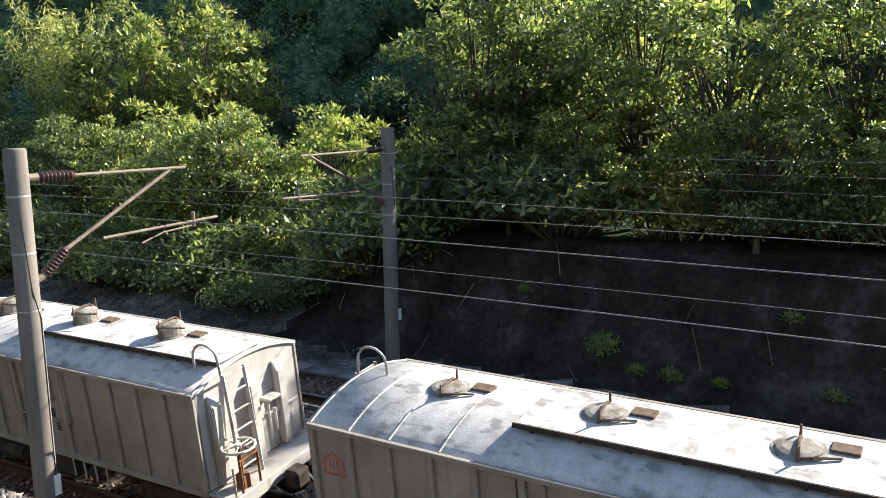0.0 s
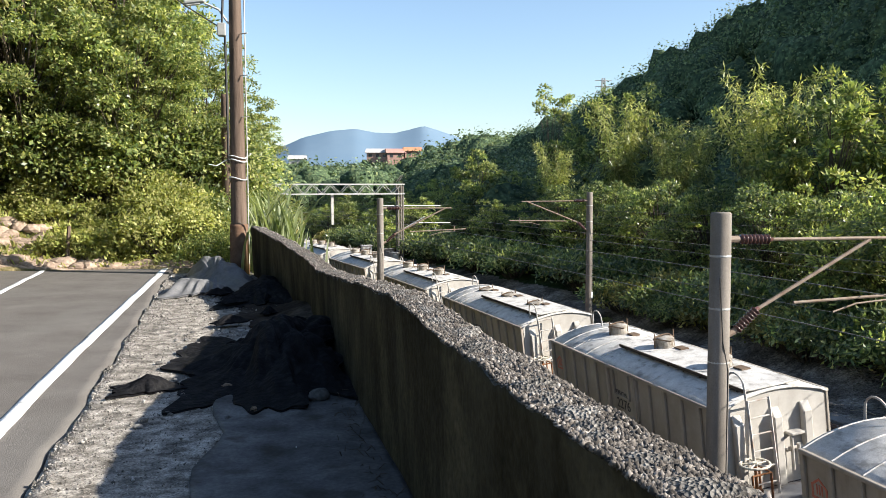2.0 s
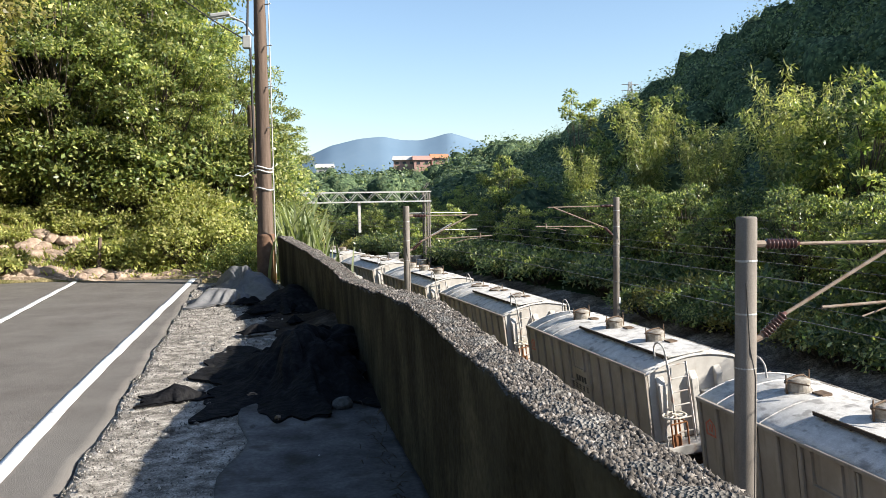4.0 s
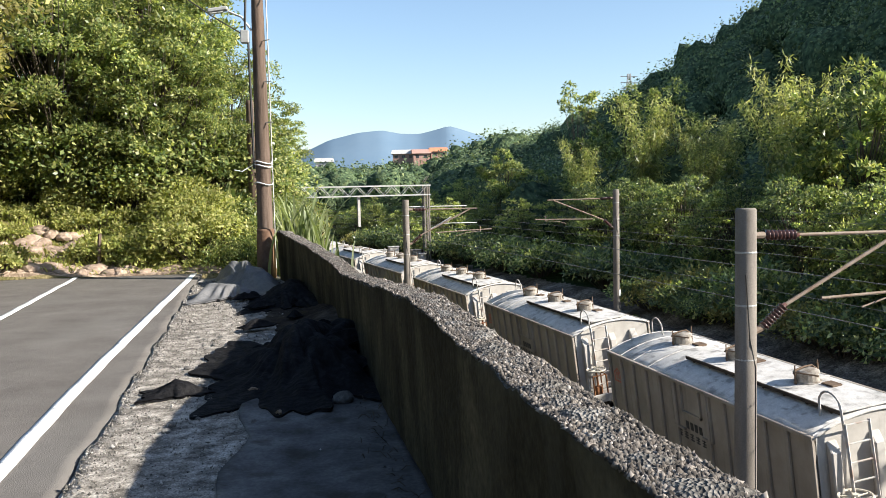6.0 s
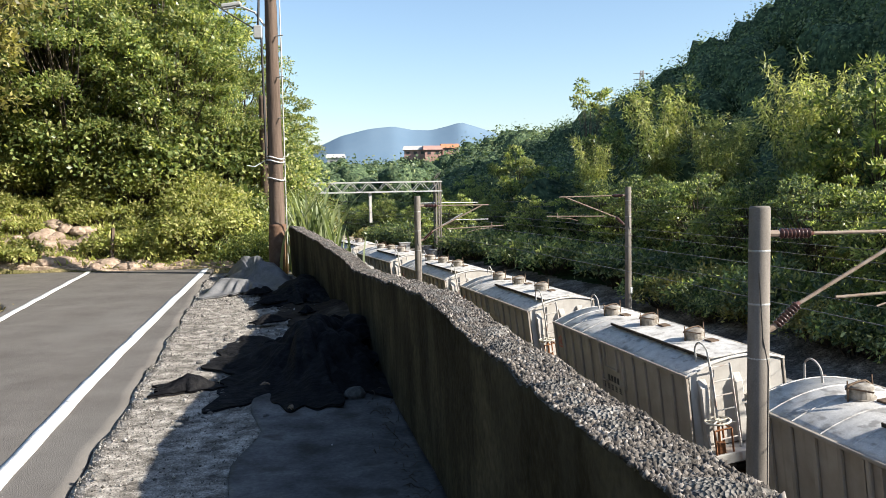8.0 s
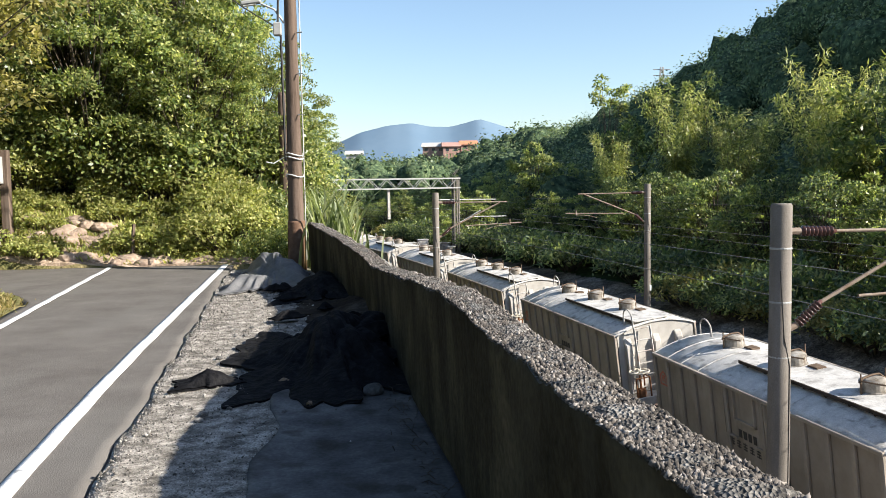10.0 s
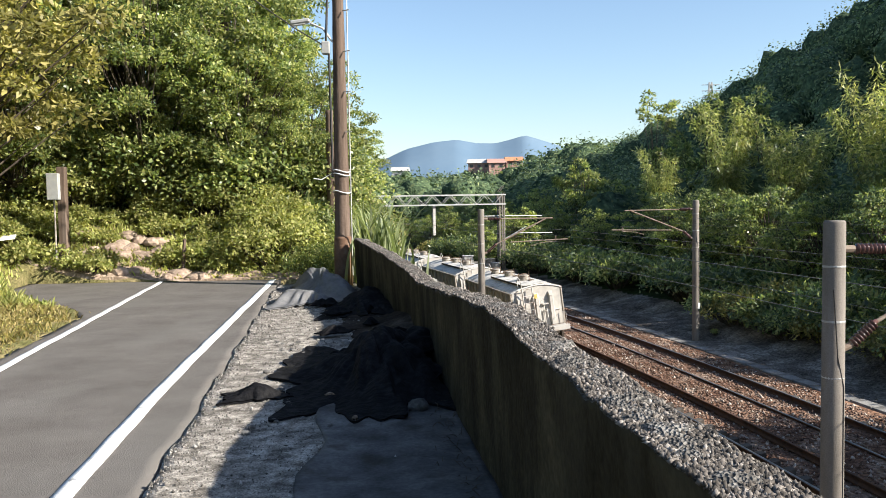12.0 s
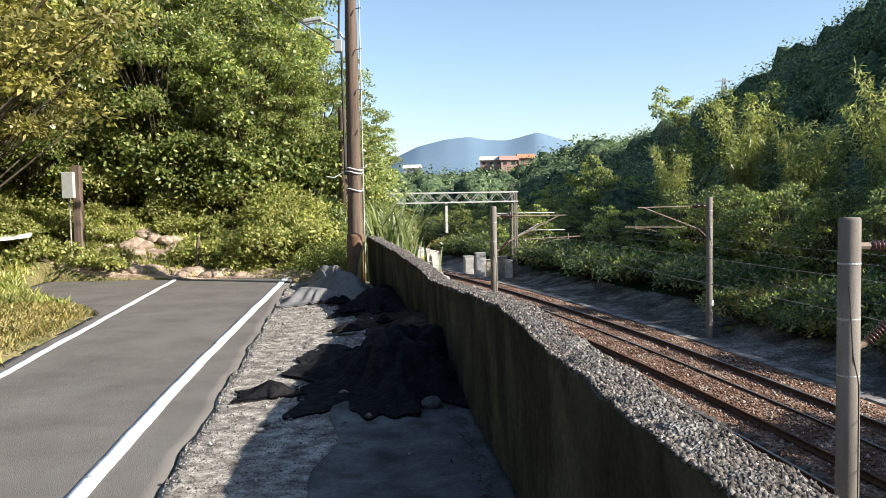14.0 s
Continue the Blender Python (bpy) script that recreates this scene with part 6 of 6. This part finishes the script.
def roadside():
    rng = np.random.default_rng(8)
    meshes = [rock_mesh(k, 1.0, rng.uniform(0.6, 0.9), rng.uniform(0.4, 0.6)) for k in range(6)]
    spots = [(-7.0 + 0.155 * k + rng.uniform(-0.08, 0.08), 19.05 + rng.uniform(-0.1, 0.3), rng.uniform(0.16, 0.34)) for k in range(26)]
    spots += [(-7.2 + rng.uniform(-0.9, 0.9), 19.5 + rng.uniform(-0.3, 0.5), rng.uniform(0.12, 0.26)) for k in range(16)]
    spots += [(rng.uniform(-10, -7.2), 19.0 + rng.uniform(-0.4, 0.6), rng.uniform(0.06, 0.15)) for k in range(10)]
    spots += [(rng.uniform(-7.4, -2.7), 18.95 + 0.4 * rng.uniform(0, 1), rng.uniform(0.08, 0.22)) for k in range(52)]
    spots += [(-7.3 + rng.uniform(-1.1, 1.1), 20.2 + rng.uniform(-0.4, 0.6), rng.uniform(0.18, 0.36)) for k in range(18)]
    for k, (x, y, s) in enumerate(spots):
        ob = new("roadside_stone", meshes[k % 6])
        put(ob, x, y, verge(x, y) + 0.12 * s, rng.uniform(0, 360), s)
        tagged(ob, "pinkish brown field stone lying at the road edge", "stone", "stones along the road edge")
    # utility pole with street lamp
    p = thing("utility_pole", "tall weathered wooden utility pole with street lamp and cables", "utility pole", pose(-1.74, 17.0, -0.3))
    bm = bmesh.new()
    rings = [(0.17 - 0.0042 * k + 0.004 * math.sin(k * 2.3), 0.45 * k) for k in range(24)]
    lathe(bm, rings, sides=18)
    part("shaft", bm, WOOD, p, smooth=True)
    bm = bmesh.new()
    lathe(bm, [(0.185, 0.3), (0.19, 0.6), (0.18, 1.25), (0.175, 1.3)], sides=18)
    part("rust_sleeve", bm, RUST_SLEEVE, p, "rust-brown sleeve at the foot", True)
    for z in (2.55, 2.62, 2.2):
        bm = bmesh.new()
        ring = [Vector((0.175 * math.cos(a), 0.175 * math.sin(a), z + 0.03 * math.sin(2 * a))) for a in np.linspace(0, 2 * math.pi, 15)]
        path_tube(bm, ring, 0.012, 5)
        part("strap", bm, WHITE_TAPE, p, "pale tied strap")
    bm = bmesh.new()
    path_tube(bm, [(-0.15, -0.05, 2.6), (-0.4, -0.1, 2.45), (-0.55, -0.1, 2.48)], 0.01, 5)
    part("loose_strap", bm, WHITE_TAPE, p)
    bm = bmesh.new()
    path_tube(bm, [(0.185, -0.02, 0.5), (0.17, -0.02, 9.8)], 0.014, 6)
    part("conduit", bm, GALV, p, "pale vertical conduit")
    bm = bmesh.new()
    path_tube(bm, [(-0.17, -0.08, 2.5), (-0.19, -0.08, 5.0), (-0.24, -0.1, 5.2), (-0.2, -0.05, 6.2)], 0.025, 6)
    part("cable_drop", bm, CABLE, p)
    bm = bmesh.new()
    box(bm, -0.33, -0.16, 4.95, -0.17, 0.0, 5.2, 0.015)
    part("junction_box", bm, BOX_GREY, p)
    bm = bmesh.new()
    path_tube(bm, [(-0.12, -0.05, 5.2), (-0.3, -0.08, 5.46), (-0.55, -0.12, 5.56)], 0.022, 6)
    arm = part("lamp_arm", bm, GALV, p)
    bm = bmesh.new()
    m = Matrix.Translation((-0.74, -0.14, 5.57)) @ Matrix.Rotation(radians(-8), 4, "Y")
    box(bm, -0.2, -0.07, -0.03, 0.2, 0.07, 0.06, 0.025, m)
    part("lamp_head", bm, BOX_GREY, arm, "flat grey street lamp head")
    bm = bmesh.new()
    box(bm, -0.16, -0.05, -0.05, 0.1, 0.05, -0.031, 0.008, m)
    part("lamp_lens", bm, WHITE_TAPE, arm, "clear lamp lens")
    for k in range(7):
        bm = bmesh.new()
        z = 3.4 + 0.8 * k
        rod(bm, (0.1, -0.1, z), (0.24, -0.2, z), 0.012, sides=5)
        part("step_bolt", bm, GALV, p)
    for a, b in (((-0.1, 0, 8.0), (-9, 6, 10.5)), ((-0.25, -0.1, 5.1), (-5, -1.5, 9.6)), ((0, 0, 7.2), (-6, -5, 9.6))):
        bm = bmesh.new()
        a, b = Vector(a), Vector(b)
        path_tube(bm, [a.lerp(b, t) - Vector((0, 0, 0.5 * 4 * t * (1 - t))) for t in np.linspace(0, 1, 9)], 0.014, 5)
        part("service_cable", bm, CABLE, p)
    for k in range(3):
        bm = bmesh.new()
        pts = [Vector((-0.15 - 0.5 * math.sin(t * 3.1) * (1 + 0.3 * k), -0.1, 6.5 + 0.35 * k + 0.8 * t + 0.2 * math.sin(t * 9 + k))) for t in np.linspace(0, 1, 12)]
        path_tube(bm, pts, 0.01, 4)
        part("cable_loop", bm, CABLE, p)
    # second pole behind
    q = thing("utility_pole", "thin dark pole standing behind in the foliage", "utility pole", pose(-2.55, 22.0, 0.0))
    bm = bmesh.new()
    lathe(bm, [(0.12, 0), (0.1, 4.0), (0.095, 4.1)], sides=14)
    part("shaft", bm, WOOD, q, smooth=True)
    bm = bmesh.new()
    rod(bm, (0.2, 0, 0), (0.2, 0, 4.0), 0.05)
    part("conduit", bm, CABLE, q)
    # meter box on its post
    b = thing("meter_box", "grey metal meter box on a dark wooden post", "meter box", pose(-8.35, 19.25, 0.75))
    bm = bmesh.new()
    box(bm, -0.09, -0.09, -0.6, 0.09, 0.09, 1.85, 0.01)
    part("post", bm, WOOD, b)
    bm = bmesh.new()
    box(bm, -0.27, -0.22, 1.1, 0.0, -0.092, 1.7, 0.012)
    part("case", bm, BOX_GREY, b)
    bm = bmesh.new()
    rod(bm, (-0.13, -0.15, -0.5), (-0.13, -0.15, 1.1), 0.022)
    part("conduit", bm, RUST, b)
    bm = bmesh.new()
    box(bm, -3.0, 0.1, -0.02, -0.2, 0.18, 0.06)
    part("rail", bm, DRY, b)
    # stake
    st = thing("wooden_stake", "short weathered wooden stake in the verge", "stake", pose(-5.7, 19.4, 0.35, 4, 6))
    bm = bmesh.new()
    rod(bm, (0, 0, -0.6), (0, 0, 0.55), 0.05, 0.04, 7)
    part("post", bm, WOOD, st)
    # white sheet lying on the verge
    ws = thing("metal_sheet", "pale bent metal sheet lying in the grass", "metal sheet", pose(-9.9, 18.6, 0.98, 8, -6, 20))
    bm = bmesh.new()
    box(bm, -0.7, -0.4, 0, 0.7, 0.4, 0.02)
    part("sheet", bm, WHITE_TAPE, ws)


roadside()


def draped(name, label, category, x0, y0, w, d, turn, height, material, seed, res=46, crumple=0.05, edge=0.02, base=0.0):
    """Cloth lying over a hump, in one crumpled skin with thickness."""
    rng = np.random.default_rng(seed)
    t = np.linspace(-1, 1, res)
    U, V = np.meshgrid(t, t, indexing="ij")
    turn_a = np.arctan2(V, U)
    ragged = 1 + 0.12 * np.sin(3 * turn_a + seed) + 0.1 * np.sin(7 * turn_a + 2 * seed) + 0.07 * np.sin(13 * turn_a + 3 * seed) + 0.04 * np.sin(29 * turn_a + seed)
    X, Y = U * w / 2 * ragged, V * d / 2 * ragged
    Z = height(U, V)
    for k in range(7):
        a, f = rng.uniform(0, 6.28), rng.uniform(2, 9)
        Z = Z + crumple * np.abs(np.sin(f * (U * math.cos(a) + V * math.sin(a)) + rng.uniform(0, 6))) * np.clip(Z * 4, 0.15, 1) / (1 + 0.25 * k)
    Z = np.maximum(Z, 0.0) + edge
    v = np.stack([X, Y, Z], -1).reshape(-1, 3)
    i, j = np.meshgrid(np.arange(res - 1), np.arange(res - 1), indexing="ij")
    a = i * res + j
    q = np.stack([a, a + res, a + res + 1, a + 1], -1).reshape(-1, 4)
    low = v - [0, 0, 0.018]
    off = len(v)
    rim = [k for k in range(res)]
    sk = []
    for k in range(res - 1):
        for p, p2 in ((k * res, (k + 1) * res), ((k + 1) * res + res - 1, k * res + res - 1), (k + 1, k), ((res - 1) * res + k, (res - 1) * res + k + 1)):
            sk.append((p, p2, p2 + off, p + off))
    me = np_mesh(name, np.concatenate([v, low]), np.concatenate([q, q[:, ::-1] + off, np.array(sk)]))
    for p in me.polygons:
        p.use_smooth = True
    ob = link(name, me, material)
    ob.matrix_world = pose(x0, y0, base, 0, 0, turn)
    return tagged(ob, label, category)


draped("tarpaulin", "crumpled grey tarpaulin draped over a heap by the road", "tarpaulin", -1.98, 15.1, 1.25, 3.5, 6, lambda u, v: 0.32 * (1 - np.abs(u) ** 3) * (1 - np.abs(v) ** 4) * (0.35 + 0.3 * (v + 1)) * (0.6 + 0.4 * np.sin(5.1 * v + 2.6 * u)), TARP, 3, 90, 0.06)
draped("shade_net", "black shade netting heaped against the wall", "netting", -0.62, 7.95, 1.5, 3.0, 5, lambda u, v: 0.24 * np.exp(-1.5 * (u - 0.35) ** 2 - 1.6 * v ** 2) - 0.05, NET, 6, 120, 0.085)
draped("shade_net", "black netting and rags lying farther along the wall", "netting", -1.15, 13.4, 1.0, 2.6, 6, lambda u, v: 0.25 * np.exp(-1.4 * (u - 0.3) ** 2 - 1.4 * v ** 2) - 0.05, NET, 9, 44, 0.03)
draped("soil_mound", "low mound of dark grit against the wall foot", "soil", -0.5, 11.2, 1.2, 2.6, 6, lambda u, v: 0.17 * np.exp(-1.2 * (u - 0.6) ** 2 - 1.2 * v ** 2) - 0.03, SOIL, 12, 40, 0.01)
draped("dark_rag", "small dark crumpled rag on the concrete", "rag", -1.5, 7.1, 0.5, 0.34, 15, lambda u, v: 0.085 * (1 - np.abs(u) ** 3) * (1 - np.abs(v) ** 3) * (0.7 + 0.3 * np.sin(4 * u + 1)), NET, 15, 34, 0.025)


def scraps():
    """Torn pieces of netting and leaves of brown litter strewn round the heap."""
    rng = np.random.default_rng(58)
    for k in range(16):
        y = rng.uniform(6.3, 13.6)
        x = float(wall_x(y)) - rng.uniform(0.2, 1.05)
        a, b = rng.uniform(0.12, 0.42), rng.uniform(0.1, 0.3)
        draped("net_scrap", "torn scrap of black netting on the shoulder", "netting", x, y, a, b, rng.uniform(0, 180), lambda u, v: 0.07 * (1 - u ** 2) * (1 - v ** 2), NET, 100 + k, 18, 0.03, base=0.03)
    for k in range(22):
        y = rng.uniform(5.9, 9.6)
        x = float(wall_x(y)) - rng.uniform(0.1, 1.1)
        a = rng.uniform(0.04, 0.11)
        draped("litter_scrap", "small crumpled brown scrap of litter", "litter", x, y, a, a * rng.uniform(0.4, 0.9), rng.uniform(0, 180), lambda u, v: 0.02 * (1 - u ** 2), (RUBBLE, DRY, TARP)[k % 3], 140 + k, 8, 0.012, base=0.03)


scraps()


def debris():
    rng = np.random.default_rng(30)
    base = [rock_mesh(90 + k, 1.0, rng.uniform(0.6, 0.9), 0.6) for k in range(4)]
    for m in base:
        m.materials.clear()
        m.materials.append(TROUGH)
    for k in range(70):
        y = rng.uniform(5.9, 10.2)
        x = float(wall_x(y)) - rng.uniform(0.25, 1.7)
        s = rng.uniform(0.01, 0.04)
        ob = new("rubble_stone", base[k % 4])
        put(ob, x, y, 0.35 * s, rng.uniform(0, 360), s)
        tagged(ob, "small pale rubble stone on the shoulder", "stone", "rubble on the shoulder")
    ob = new("concrete_lump", base[0])
    put(ob, -0.08, 6.55, 0.05, 30, 0.1)
    tagged(ob, "pale concrete lump beside the netting", "stone")
    # dead weeds along the wall foot
    lines = []
    for k in range(260):
        y = 2.5 + 9 * rng.uniform(0, 1) ** 1.5
        x = float(wall_x(y)) - abs(rng.normal(0, 0.12)) - 0.02
        a, le = rng.uniform(0, 6.28), rng.uniform(0.03, 0.12)
        lines.append((np.array([[x, y, 0.0], [x + 0.5 * le * math.cos(a), y + 0.5 * le * math.sin(a), 0.5 * le], [x + le * math.cos(a), y + le * math.sin(a), 0.45 * le]]), np.array([0.004, 0.003, 0.001])))
    tagged(link("dead_weeds", np_mesh("dead_weeds", *tubes_np(lines, 3)), BARK), "dead weeds and litter along the wall foot", "weeds", kind="stuff")


debris()


def trackside():
    for k, (x, y, w, h, m) in enumerate(((2.2, 71.4, 0.8, 1.5, KERB), (3.1, 69.0, 0.8, 1.9, KERB), (3.75, 69.6, 0.5, 1.3, RUST), (4.8, 67.4, 0.8, 1.7, RUST), (5.2, 66.0, 0.5, 1.5, KERB))):
        c = thing("trackside_cabinet", "upright pale concrete equipment cabinet beside the gantry" if m is KERB else "upright brown steel equipment cabinet beside the gantry", "cabinet", pose(x, y, -4.75, 0, 0, 8), "trackside cabinets")
        bm = bmesh.new()
        box(bm, -w / 2, -0.35, -0.2, w / 2, 0.35, h, 0.03)
        part("case", bm, m, c)
        bm = bmesh.new()
        box(bm, -w / 2 - 0.05, -0.4, h, w / 2 + 0.05, 0.4, h + 0.06, 0.01)
        part("cap", bm, m, c)
        bm = bmesh.new()
        box(bm, -w / 2 + 0.08, -0.375, 0.15, w / 2 - 0.08, -0.352, h - 0.15, 0.004)
        part("door", bm, m, c)
    # sloping concrete chute head past the end of the wall
    ch = thing("drain_chute", "broken concrete drain chute with pale lip behind the wall", "drain chute", pose(-0.55, 21.0, -1.05, 0, 0, 8))
    bm = bmesh.new()
    r = box(bm, -0.75, -0.6, -3.6, 0.62, 0.6, 1.0)
    for v in r:
        if v.co.z > 0.5:
            v.co.z += -0.55 * (v.co.x + 0.75) / 1.37 + 0.22
    part("base", bm, UNDER, ch)
    for yy in (-0.62, 0.5):
        bm = bmesh.new()
        r = box(bm, -0.78, yy, 0.9, 0.66, yy + 0.12, 1.12)
        for v in r:
            v.co.z += -0.55 * (v.co.x + 0.78) / 1.44 + 0.24
        part("lip", bm, KERB, ch)


trackside()


# ---- what moves ----
def motions():
    for k, w in enumerate(train):
        rows = []
        for t in range(15):
            s = train_s(float(t)) + WAGON_PITCH * k
            rows.append((float(t), track_pose(s + 3.7) @ Matrix.Translation((0.12, -3.7, 0))))
        walk(w, rows)


def train_s(t):
    """Distance of the last wagon's rear wall along the track."""
    return WAGON_S + WAGON_V * (t - WAGON_T) + WAGON_A * (t - WAGON_T) ** 2 / 2


motions()
